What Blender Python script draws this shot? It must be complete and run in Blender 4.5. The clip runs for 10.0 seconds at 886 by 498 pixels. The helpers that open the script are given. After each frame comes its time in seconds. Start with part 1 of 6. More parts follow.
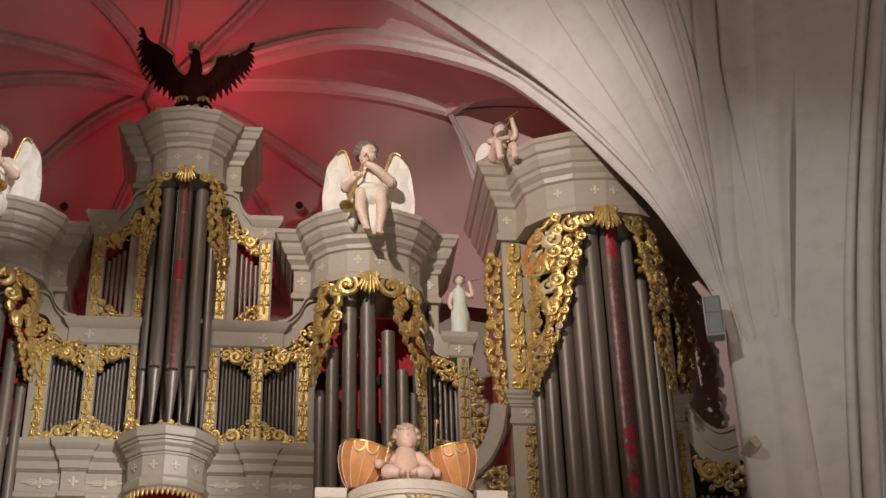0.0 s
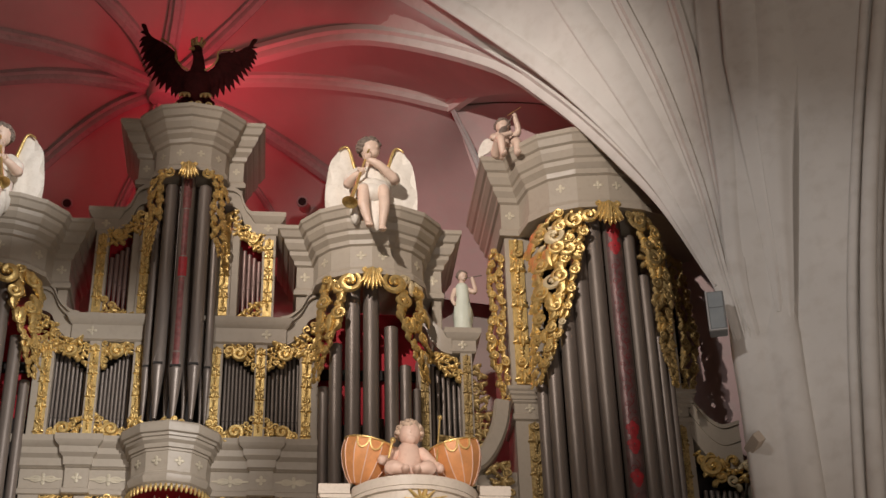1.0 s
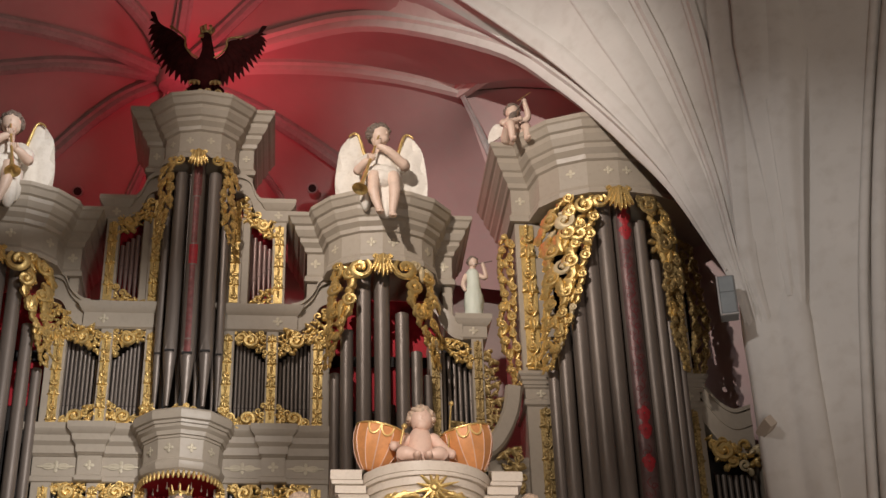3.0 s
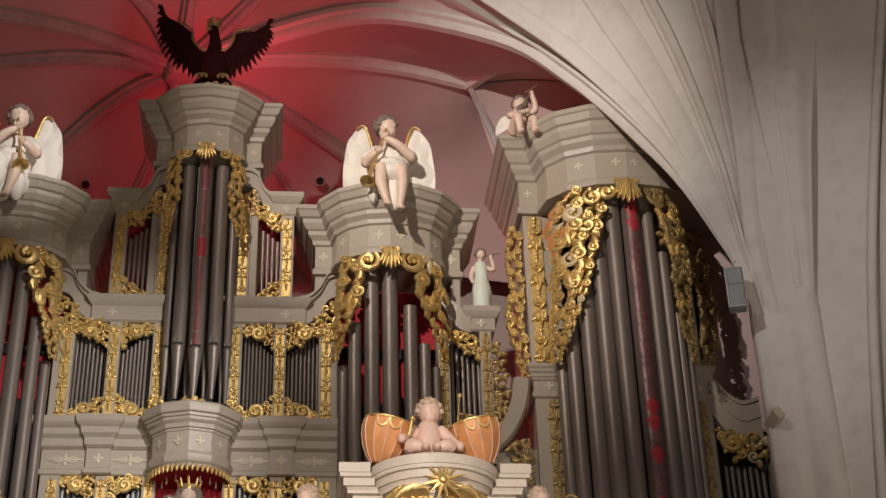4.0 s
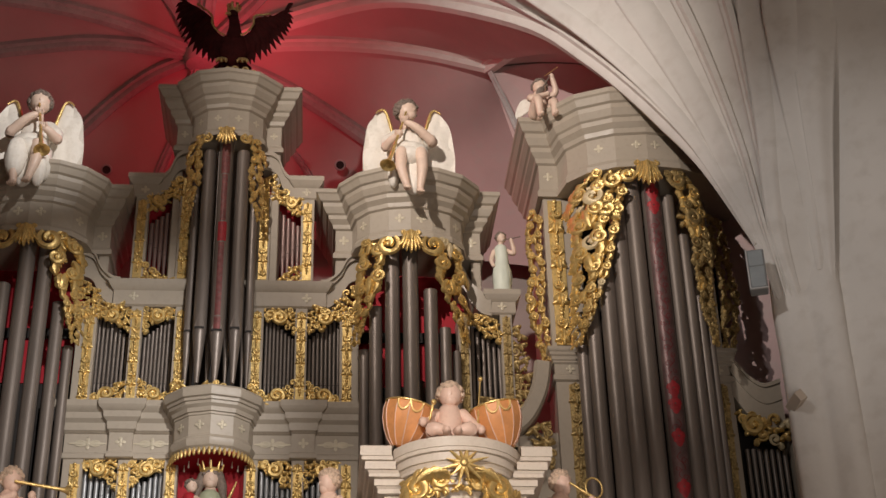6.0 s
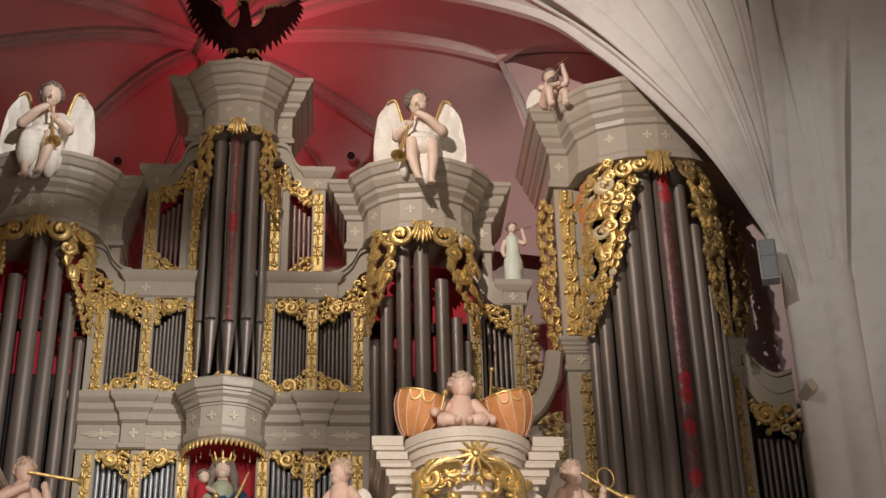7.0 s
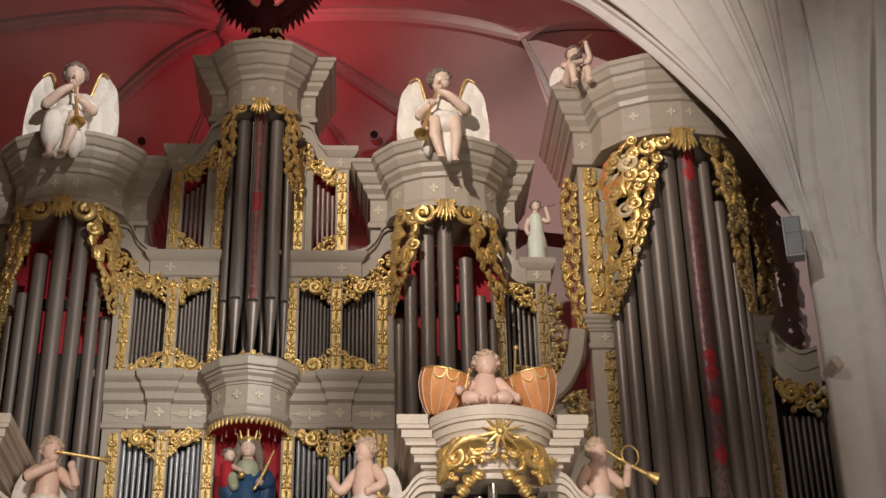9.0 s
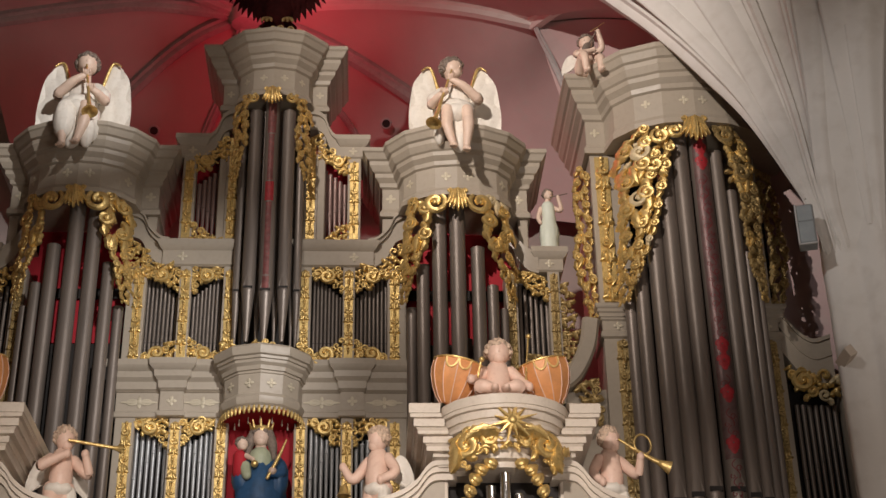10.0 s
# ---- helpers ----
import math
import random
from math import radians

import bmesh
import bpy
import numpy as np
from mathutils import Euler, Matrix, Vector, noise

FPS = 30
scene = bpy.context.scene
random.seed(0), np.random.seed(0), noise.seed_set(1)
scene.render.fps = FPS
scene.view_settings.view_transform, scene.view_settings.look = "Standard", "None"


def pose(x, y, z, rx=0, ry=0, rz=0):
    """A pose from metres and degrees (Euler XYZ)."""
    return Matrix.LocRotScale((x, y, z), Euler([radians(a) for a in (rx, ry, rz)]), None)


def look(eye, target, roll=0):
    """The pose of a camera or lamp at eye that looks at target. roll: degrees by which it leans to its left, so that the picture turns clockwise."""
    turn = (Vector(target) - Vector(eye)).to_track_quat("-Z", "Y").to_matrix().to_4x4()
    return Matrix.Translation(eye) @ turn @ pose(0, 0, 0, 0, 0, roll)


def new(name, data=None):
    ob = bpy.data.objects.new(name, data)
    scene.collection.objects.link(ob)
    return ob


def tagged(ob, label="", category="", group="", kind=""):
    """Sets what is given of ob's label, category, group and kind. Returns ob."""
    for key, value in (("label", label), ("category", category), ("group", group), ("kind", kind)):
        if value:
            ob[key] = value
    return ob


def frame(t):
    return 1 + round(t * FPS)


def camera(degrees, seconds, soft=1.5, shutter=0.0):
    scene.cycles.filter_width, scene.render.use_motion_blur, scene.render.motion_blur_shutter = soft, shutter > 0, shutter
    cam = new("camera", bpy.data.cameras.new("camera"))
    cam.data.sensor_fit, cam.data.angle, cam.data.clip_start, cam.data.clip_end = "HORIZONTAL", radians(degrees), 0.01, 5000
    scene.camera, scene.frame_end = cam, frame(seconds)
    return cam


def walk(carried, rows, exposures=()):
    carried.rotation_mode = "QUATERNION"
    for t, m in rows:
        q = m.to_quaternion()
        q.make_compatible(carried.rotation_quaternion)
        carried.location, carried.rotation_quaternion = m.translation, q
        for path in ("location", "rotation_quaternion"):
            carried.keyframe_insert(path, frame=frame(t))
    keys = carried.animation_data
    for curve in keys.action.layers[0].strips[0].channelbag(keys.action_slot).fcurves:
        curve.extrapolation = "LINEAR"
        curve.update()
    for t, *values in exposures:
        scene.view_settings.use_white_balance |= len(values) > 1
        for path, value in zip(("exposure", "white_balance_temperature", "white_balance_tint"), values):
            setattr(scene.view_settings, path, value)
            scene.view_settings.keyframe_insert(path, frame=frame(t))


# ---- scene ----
EXPO, SPOT_A, SPOT_B, SPOT_C, FILL_D, RED_W, FILL_W = -0.02, 4900.0, 4600.0, 3300.0, 3900.0, 90.0, 850.0
# ---- camera: it stands still in the nave and turns left and down ----
cam = camera(32.0, 10.0)
EYE = 1.6
TURNS = [
    (0.0, -6.913, 31.702, -1.682), (0.5, -6.858, 31.635, -1.70), (1.0, -6.785, 31.552, -1.74),
    (1.5, -6.702, 31.442, -1.80), (2.0, -6.605, 31.328, -1.83), (2.5, -6.467, 31.184, -1.835),
    (4.0, -5.965, 30.771, -1.791), (4.5, -5.755, 30.619, -1.745), (5.0, -5.532, 30.474, -1.685),
    (5.5, -5.310, 30.340, -1.626), (7.0, -4.585, 29.838, -1.460), (7.5, -4.355, 29.668, -1.407),
    (8.0, -4.092, 29.472, -1.342), (8.5, -3.835, 29.276, -1.280), (9.0, -3.555, 29.062, -1.215),
    (9.5, -3.298, 28.868, -1.125), (10.0, -3.032, 28.662, -1.037)]


def aim(yaw, pitch, roll):
    a, b = radians(yaw), radians(pitch)
    way = Vector((-math.sin(a) * math.cos(b), math.cos(a) * math.cos(b), math.sin(b)))
    eye = Vector((0, 0, EYE))
    return look(eye, eye + way, roll)


walk(cam, [(t, aim(yaw, pitch, roll)) for t, yaw, pitch, roll in TURNS], exposures=((0.0, EXPO), (10.0, EXPO)))

# ---- light: a dim church at night, crossed spotlights and added fills on the organ, red lamps hidden behind its case ----
world = bpy.data.worlds.new("night")
scene.world = world
world.use_nodes = True
world.node_tree.nodes["Background"].inputs[0].default_value = (1.0, 0.86, 0.78, 1)
world.node_tree.nodes["Background"].inputs[1].default_value = 0.13


def spot(name, eye, target, power, colour, degrees, blend, size):
    data = bpy.data.lights.new(name, "SPOT")
    data.energy, data.color, data.spot_size, data.spot_blend, data.shadow_soft_size = power, colour, radians(degrees), blend, size
    ob = new(name, data)
    ob.matrix_world = look(eye, target)
    return ob


def bulb(name, eye, power, colour, size):
    data = bpy.data.lights.new(name, "POINT")
    data.energy, data.color, data.shadow_soft_size = power, colour, size
    ob = new(name, data)
    ob.location = eye
    return ob


WARM, NEUTRAL, RED = (1.0, 0.885, 0.80), (1.0, 0.955, 0.925), (1.0, 0.030, 0.070)
spot("spotlight_west", (-3.4, 5.4, 13.8), (2.0, 16.0, 12.2), SPOT_A, WARM, 39, 1.0, 0.07)
spot("spotlight_east", (2.6, 5.0, 14.0), (-3.6, 15.5, 12.5), SPOT_B, NEUTRAL, 15, 0.8, 0.07)
# added fill with no seen source, lifts the lower left of the case
spot("low_fill", (2.6, 5.0, 10.5), (-2.3, 15.9, 9.0), FILL_D, NEUTRAL, 22, 1.0, 0.1)
# unseen spot assumed in the nave, brightens the choir organs
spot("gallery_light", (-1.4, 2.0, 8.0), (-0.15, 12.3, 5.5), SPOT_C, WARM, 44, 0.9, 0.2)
# added fill that lifts the pillar, its source is not seen
spot("pillar_fill", (-3.0, 5.2, 12.0), (5.1, 13.3, 9.6), 1000.0, NEUTRAL, 26, 1.0, 0.1)
for red_x, red_y, red_z, power in ((-1.25, 17.5, 14.7, 0.62), (-3.4, 17.6, 10.8, 0.24), (0.9, 17.6, 10.4, 0.26)):
    bulb("red_lamp", (red_x, red_y, red_z), RED_W * power, RED, 0.25)
# soft added fill from the front, not a lamp of the church
bulb("nave_fill", (3.3, 3.0, 3.2), FILL_W, WARM, 1.2)

# ---- materials ----


def mat(name, colour, rough=0.5, metal=0.0, vary=0.12, scale=6.0, bump=0.15, bump_scale=40.0, dirt=None, dirt_amount=0.35, spec=0.5, coat=0.0, stretch=(1, 1, 1)):
    """A surface with two scales of variation: broad patches and fine grain, both in metres."""
    m = bpy.data.materials.new(name)
    m.use_nodes = True
    nt = m.node_tree
    nodes, links = nt.nodes, nt.links
    bsdf = nodes["Principled BSDF"]
    geo = nodes.new("ShaderNodeNewGeometry")
    mapping = nodes.new("ShaderNodeMapping")
    mapping.inputs["Scale"].default_value = stretch
    links.new(geo.outputs["Position"], mapping.inputs["Vector"])
    broad = nodes.new("ShaderNodeTexNoise")
    broad.inputs["Scale"].default_value = scale
    broad.inputs["Detail"].default_value = 5
    fine = nodes.new("ShaderNodeTexNoise")
    fine.inputs["Scale"].default_value = bump_scale
    fine.inputs["Detail"].default_value = 4
    links.new(mapping.outputs[0], broad.inputs["Vector"])
    links.new(mapping.outputs[0], fine.inputs["Vector"])
    ramp = nodes.new("ShaderNodeValToRGB")
    ramp.color_ramp.elements[0].position, ramp.color_ramp.elements[1].position = 0.3, 0.7
    lo = tuple(c * (1 - vary) for c in colour)
    hi = tuple(min(1, c * (1 + vary)) for c in colour)
    ramp.color_ramp.elements[0].color, ramp.color_ramp.elements[1].color = (*lo, 1), (*hi, 1)
    links.new(broad.outputs["Fac"], ramp.inputs[0])
    out = ramp.outputs[0]
    if dirt:
        ramp2 = nodes.new("ShaderNodeValToRGB")
        ramp2.color_ramp.elements[0].position, ramp2.color_ramp.elements[1].position = 0.5, 0.72
        ramp2.color_ramp.elements[0].color, ramp2.color_ramp.elements[1].color = (0, 0, 0, 1), (dirt_amount,) * 3 + (1,)
        links.new(fine.outputs["Fac"], ramp2.inputs[0])
        mix = nodes.new("ShaderNodeMix")
        mix.data_type = "RGBA"
        links.new(ramp2.outputs[0], mix.inputs["Factor"])
        links.new(out, mix.inputs["A"])
        mix.inputs["B"].default_value = (*dirt, 1)
        out = mix.outputs["Result"]
    links.new(out, bsdf.inputs["Base Color"])
    rr = nodes.new("ShaderNodeMapRange")
    rr.inputs["To Min"].default_value, rr.inputs["To Max"].default_value = max(0.02, rough - 0.12), min(1, rough + 0.12)
    links.new(fine.outputs["Fac"], rr.inputs["Value"])
    links.new(rr.outputs[0], bsdf.inputs["Roughness"])
    bsdf.inputs["Metallic"].default_value = metal
    bsdf.inputs["Specular IOR Level"].default_value = spec
    bsdf.inputs["Coat Weight"].default_value = coat
    if bump:
        bn = nodes.new("ShaderNodeBump")
        bn.inputs["Strength"].default_value, bn.inputs["Distance"].default_value = bump, 0.02
        links.new(fine.outputs["Fac"], bn.inputs["Height"])
        links.new(bn.outputs[0], bsdf.inputs["Normal"])
    return m


PAINT = mat("greige_paint", (0.41, 0.355, 0.285), 0.42, vary=0.05, scale=2.0, bump=0.03, bump_scale=18, dirt=(0.30, 0.25, 0.19), dirt_amount=0.22)
CREAM = mat("cream_paint", (0.66, 0.58, 0.49), 0.38, vary=0.06, scale=3, bump=0.05, bump_scale=30, dirt=(0.45, 0.37, 0.3), dirt_amount=0.3)
GOLD = mat("gold_leaf", (0.80, 0.585, 0.235), 0.42, 0.75, vary=0.16, scale=14, bump=0.25, bump_scale=45, dirt=(0.42, 0.27, 0.09), dirt_amount=0.5)
OLDGOLD = mat("dark_gilding", (0.50, 0.37, 0.165), 0.48, 0.65, vary=0.25, scale=16, bump=0.3, bump_scale=50, dirt=(0.16, 0.09, 0.03), dirt_amount=0.7)
SILVER = mat("silver_leaf", (0.70, 0.58, 0.36), 0.5, 0.3, vary=0.12, scale=14, bump=0.2, bump_scale=45, dirt=(0.5, 0.38, 0.2), dirt_amount=0.5)
TIN = mat("dull_tin", (0.215, 0.18, 0.155), 0.43, 0.42, vary=0.18, scale=2.0, bump=0.05, bump_scale=14, stretch=(6, 6, 0.5))
TIN_BRIGHT = mat("polished_tin", (0.68, 0.68, 0.68), 0.16, 1.0, vary=0.06, scale=3, bump=0.03)
PURPLE_TIN = mat("small_copper_tin_pipe", (0.29, 0.195, 0.175), 0.42, 0.45, vary=0.15, scale=3, bump=0.05, stretch=(6, 6, 0.5))
BRIGHT_TIN = mat("blue_grey_tin", (0.35, 0.36, 0.37), 0.40, 0.5, vary=0.15, scale=3, bump=0.04, stretch=(6, 6, 0.5))
REDPAINT = mat("red_pipe_ornament", (0.36, 0.022, 0.03), 0.5, vary=0.25, scale=20, bump=0.1)
# near-black, mostly stands in for shade inside the case and in openings
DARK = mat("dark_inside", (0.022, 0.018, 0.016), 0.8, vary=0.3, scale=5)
PLASTER = mat("white_plaster", (0.70, 0.67, 0.63), 0.85, vary=0.05, scale=1.2, bump=0.35, bump_scale=5, dirt=(0.58, 0.54, 0.49), dirt_amount=0.5)
# pink base colour adds the red lamps' cast to white limewash
VAULT = mat("red_cast_limewash", (0.55, 0.40, 0.39), 0.88, vary=0.07, scale=1.4, bump=0.25, bump_scale=6, dirt=(0.5, 0.45, 0.42), dirt_amount=0.4)
RIBSTONE = mat("rib_stone", (0.43, 0.42, 0.41), 0.85, vary=0.10, scale=3, bump=0.3, bump_scale=14, dirt=(0.31, 0.30, 0.29), dirt_amount=0.5)
TANWALL = mat("tan_plaster_wall", (0.52, 0.44, 0.36), 0.88, vary=0.06, scale=1.0, bump=0.3, bump_scale=5, dirt=(0.42, 0.35, 0.28), dirt_amount=0.5)
DARKWALL = mat("dim_back_wall", (0.42, 0.36, 0.33), 0.9, vary=0.12, scale=1.2, bump=0.3, bump_scale=6)
SKIN = mat("painted_flesh", (0.80, 0.57, 0.46), 0.46, vary=0.07, scale=7, bump=0.06, bump_scale=25, dirt=(0.6, 0.33, 0.25), dirt_amount=0.3)
PALE = mat("pale_flesh_paint", (0.74, 0.56, 0.45), 0.45, vary=0.07, scale=9, bump=0.06, bump_scale=25, dirt=(0.58, 0.4, 0.3), dirt_amount=0.3)
WHITE = mat("white_statue_paint", (0.80, 0.75, 0.67), 0.5, vary=0.05, scale=6, bump=0.15, bump_scale=22, dirt=(0.62, 0.55, 0.46), dirt_amount=0.4)
HAIR = mat("brown_grey_hair", (0.20, 0.155, 0.125), 0.6, vary=0.3, scale=30, bump=0.5, bump_scale=60)
FAIRHAIR = mat("fair_hair", (0.64, 0.48, 0.36), 0.6, vary=0.25, scale=30, bump=0.5, bump_scale=60)
COPPER = mat("orange_copper", (0.70, 0.31, 0.115), 0.48, 0.05, vary=0.14, scale=7, bump=0.06, bump_scale=30, dirt=(0.5, 0.2, 0.09), dirt_amount=0.3)
EAGLE = mat("dark_oxblood_paint", (0.030, 0.003, 0.003), 0.85, spec=0.15, vary=0.3, scale=12, bump=0.3, bump_scale=40)
NICHE = mat("red_niche", (0.42, 0.012, 0.024), 0.75, vary=0.10, scale=5, bump=0.1)
BLUE = mat("blue_robe", (0.03, 0.095, 0.21), 0.5, vary=0.25, scale=9, bump=0.2, bump_scale=20)
GREEN = mat("pale_green_bodice", (0.42, 0.46, 0.32), 0.45, vary=0.15, scale=9, bump=0.1)
ROBE = mat("pale_green_white_robe", (0.66, 0.70, 0.60), 0.5, vary=0.06, scale=6, bump=0.15)
GREYBOX = mat("grey_loudspeaker", (0.26, 0.27, 0.275), 0.5, vary=0.08, scale=8, bump=0.05)
FLOORSTONE = mat("stone_floor", (0.22, 0.19, 0.16), 0.6, vary=0.2, scale=1.5)
WOOD = mat("dark_gallery_wood", (0.10, 0.07, 0.045), 0.5, vary=0.2, scale=3)

# ---- building helpers ----


def mesh_of(name, bm, mats, smooth=True, angle=40):
    me = bpy.data.meshes.new(name)
    bm.normal_update()
    bm.to_mesh(me)
    bm.free()
    for m in (mats if isinstance(mats, (list, tuple)) else (mats,)):
        me.materials.append(m)
    if smooth:
        me.shade_smooth()
        me.set_sharp_from_angle(angle=radians(angle))
    return me


def part(name, bm, mats, parent=None, label="", smooth=True, angle=40):
    ob = new(name, mesh_of(name, bm, mats, smooth, angle))
    if parent:
        ob.parent = parent
    return tagged(ob, label)


def shared(name, me, parent, m):
    ob = new(name, me)
    ob.parent = parent
    ob.matrix_basis = m
    return ob


def thing(name, label, category, group="", kind=""):
    return tagged(new(name), label, category, group, kind)


def box(bm, x0, x1, y0, y1, z0, z1, mi=0, bevel=0.0):
    vs = [bm.verts.new((x, y, z)) for z in (z0, z1) for x, y in ((x0, y0), (x1, y0), (x1, y1), (x0, y1))]
    fs = [bm.faces.new([vs[i] for i in f]) for f in ((3, 2, 1, 0), (4, 5, 6, 7), (0, 1, 5, 4), (1, 2, 6, 5), (2, 3, 7, 6), (3, 0, 4, 7))]
    for f in fs:
        f.material_index = mi
    if bevel:
        out = bmesh.ops.bevel(bm, geom=list({e for f in fs for e in f.edges}), offset=bevel, segments=1, affect="EDGES")
        for f in out["faces"]:
            f.material_index = mi


def sweep(bm, path, prof, mi=0):
    """A moulding: the profile of (outward, height) carried along a plan path that runs from the left rear round the front."""
    pts = [Vector(p) for p in path]
    norms = []
    for i in range(len(pts)):
        ns = []
        for a, b in ((i - 1, i), (i, i + 1)):
            if a >= 0 and b < len(pts):
                d = (pts[b] - pts[a]).normalized()
                ns.append(Vector((d.y, -d.x)))
        n = ns[0] if len(ns) == 1 else (ns[0] + ns[1]) / max(0.35, 1 + ns[0].dot(ns[1]))
        norms.append(n)
    cols = [[bm.verts.new((p.x + n.x * o, p.y + n.y * o, z)) for o, z in prof] for p, n in zip(pts, norms)]
    for i in range(len(cols)):
        a, b = cols[i], cols[(i + 1) % len(cols)]
        for j in range(len(prof) - 1):
            bm.faces.new((a[j], b[j], b[j + 1], a[j + 1])).material_index = mi
    for j, flip in ((0, True), (-1, False)):
        ring = [c[j] for c in cols]
        bm.faces.new(ring[::-1] if flip else ring).material_index = mi


def curve_points(nodes, steps):
    """A smooth line through the nodes."""
    p = [Vector(n) for n in nodes]
    p = [2 * p[0] - p[1], *p, 2 * p[-1] - p[-2]]
    out = []
    seg = len(nodes) - 1
    for k in range(steps + 1):
        u = k / steps * seg
        i = min(int(u), seg - 1)
        t = u - i
        a, b, c, d = p[i:i + 4]
        out.append(0.5 * ((2 * b) + (c - a) * t + (2 * a - 5 * b + 4 * c - d) * t * t + (3 * b - a - 3 * c + d) * t ** 3))
    return out


def tube(bm, pts, radii, sides=8, flat=1.0, up=Vector((0, -1, 0)), mi=0, profile=None):
    """A tapering tube along points; flat squeezes it along up; profile gives its cross-section as (side, up) pairs."""
    rings = []
    n = len(pts)
    for i, p in enumerate(pts):
        d = (pts[min(i + 1, n - 1)] - pts[max(i - 1, 0)]).normalized()
        side = d.cross(up)
        side = side.normalized() if side.length > 1e-5 else Vector((1, 0, 0))
        nn = side.cross(d).normalized()
        r = radii[i] if isinstance(radii, (list, tuple)) else radii
        if profile:
            ring = [bm.verts.new(p + side * (a * r) + nn * (b * r)) for a, b in profile]
        else:
            ring = [bm.verts.new(p + side * (math.cos(2 * math.pi * k / sides) * r) + nn * (math.sin(2 * math.pi * k / sides) * r * flat)) for k in range(sides)]
        rings.append(ring)
    m = len(rings[0])
    for a, b in zip(rings, rings[1:]):
        for k in range(m):
            bm.faces.new((a[k], a[(k + 1) % m], b[(k + 1) % m], b[k])).material_index = mi
    bm.faces.new(rings[0][::-1]).material_index = mi
    bm.faces.new(rings[-1]).material_index = mi


def ball(bm, c, r, mi=0, rot=None, seg=12, rings=8):
    """An ellipsoid with half-axes r."""
    c = Vector(c)
    rx, ry, rz = r if isinstance(r, (tuple, list)) else (r, r, r)
    rows = []
    for i in range(rings + 1):
        b = math.pi * i / rings
        row = []
        for k in range(1 if i in (0, rings) else seg):
            a = 2 * math.pi * k / seg
            v = Vector((rx * math.sin(b) * math.cos(a), ry * math.sin(b) * math.sin(a), -rz * math.cos(b)))
            row.append(bm.verts.new(c + (rot @ v if rot else v)))
        rows.append(row)
    for r0, r1 in zip(rows, rows[1:]):
        for k in range(seg):
            kk = (k + 1) % seg
            if len(r0) == 1:
                f = (r0[0], r1[kk], r1[k])
            elif len(r1) == 1:
                f = (r0[k], r0[kk], r1[0])
            else:
                f = (r0[k], r0[kk], r1[kk], r1[k])
            bm.faces.new(f).material_index = mi


def lathe(bm, prof, c=(0, 0, 0), sides=20, mi=0, m=None):
    """A turned body from (radius, height) pairs."""
    c = Vector(c)
    rings = []
    for r, z in prof:
        ring = []
        for k in range(sides):
            a = 2 * math.pi * k / sides
            v = Vector((r * math.cos(a), r * math.sin(a), z))
            ring.append(bm.verts.new(c + (m @ v if m else v)))
        rings.append(ring)
    for a, b in zip(rings, rings[1:]):
        for k in range(sides):
            bm.faces.new((a[k], a[(k + 1) % sides], b[(k + 1) % sides], b[k])).material_index = mi
    bm.faces.new(rings[0][::-1]).material_index = mi
    bm.faces.new(rings[-1]).material_index = mi

# ---- the vault, the pillar and the walls ----
HUB = (-1.88, 18.5, 15.65)
RIB = [(-1, 0.5), (-1, -0.2), (-0.62, -0.35), (-0.55, -0.7), (-0.35, -1.0), (0.35, -1.0), (0.55, -0.7), (0.62, -0.35), (1, -0.2), (1, 0.5)]
red_ribs = {
    "j": [HUB, (-2.26, 18.0, 16.18), (-2.78, 17.5, 16.53), (-3.45, 17.0, 16.90)],
    "i": [HUB, (-1.77, 18.0, 16.16), (-1.68, 17.5, 16.60), (-1.69, 17.0, 17.02)],
    "h": [HUB, (-1.04, 18.0, 16.31), (-0.47, 17.5, 16.68), (0.0, 17.0, 17.14)],
    "A": [HUB, (-0.44, 17.9, 15.92), (1.00, 17.1, 15.70), (2.59, 16.0, 14.48), (3.31, 15.3, 13.36), (3.80, 14.6, 12.17), (4.16, 14.0, 10.99), (4.42, 13.4, 9.54)],
    "g": [HUB, (-0.77, 18.4, 15.80), (0.40, 18.3, 15.76), (1.40, 18.2, 15.58), (2.35, 18.1, 15.28)],
    "f": [HUB, (-0.76, 18.9, 15.46), (0.58, 19.4, 14.84), (1.60, 19.9, 14.16), (2.30, 20.2, 13.17)],
    "e": [HUB, (-1.08, 19.1, 15.15), (-0.29, 19.6, 14.35), (0.17, 20.1, 13.43)],
    "d": [HUB, (-2.19, 19.2, 14.86), (-2.50, 19.6, 14.20), (-2.89, 20.1, 13.12)],
    "c": [HUB, (-2.68, 18.9, 15.49), (-3.58, 19.4, 14.93), (-4.65, 19.9, 13.81), (-5.03, 20.2, 12.72)],
    "b": [HUB, (-3.25, 18.5, 15.82), (-4.29, 18.5, 15.72), (-5.74, 18.4, 15.36)],
    "a": [HUB, (-2.99, 18.2, 15.95), (-4.15, 17.8, 15.96), (-5.56, 17.2, 15.68)]}
KNOT_RIBS = {
    "n": [(2.35, 18.1, 15.28), (2.70, 17.3, 15.04), (3.14, 16.6, 14.63), (3.42, 15.6, 13.59)],
    "o": [(2.35, 18.1, 15.28), (2.49, 17.86, 14.6), (2.66, 17.7, 13.9), (2.81, 17.55, 13.27)],
    "n2": [(2.35, 18.1, 15.24), (3.14, 17.6, 14.97), (3.83, 17.0, 14.43), (4.81, 16.4, 13.52), (5.65, 16.0, 11.88)]}
STEPS = 40
lines = {k: curve_points(v, STEPS) for k, v in {**red_ribs, **KNOT_RIBS}.items()}


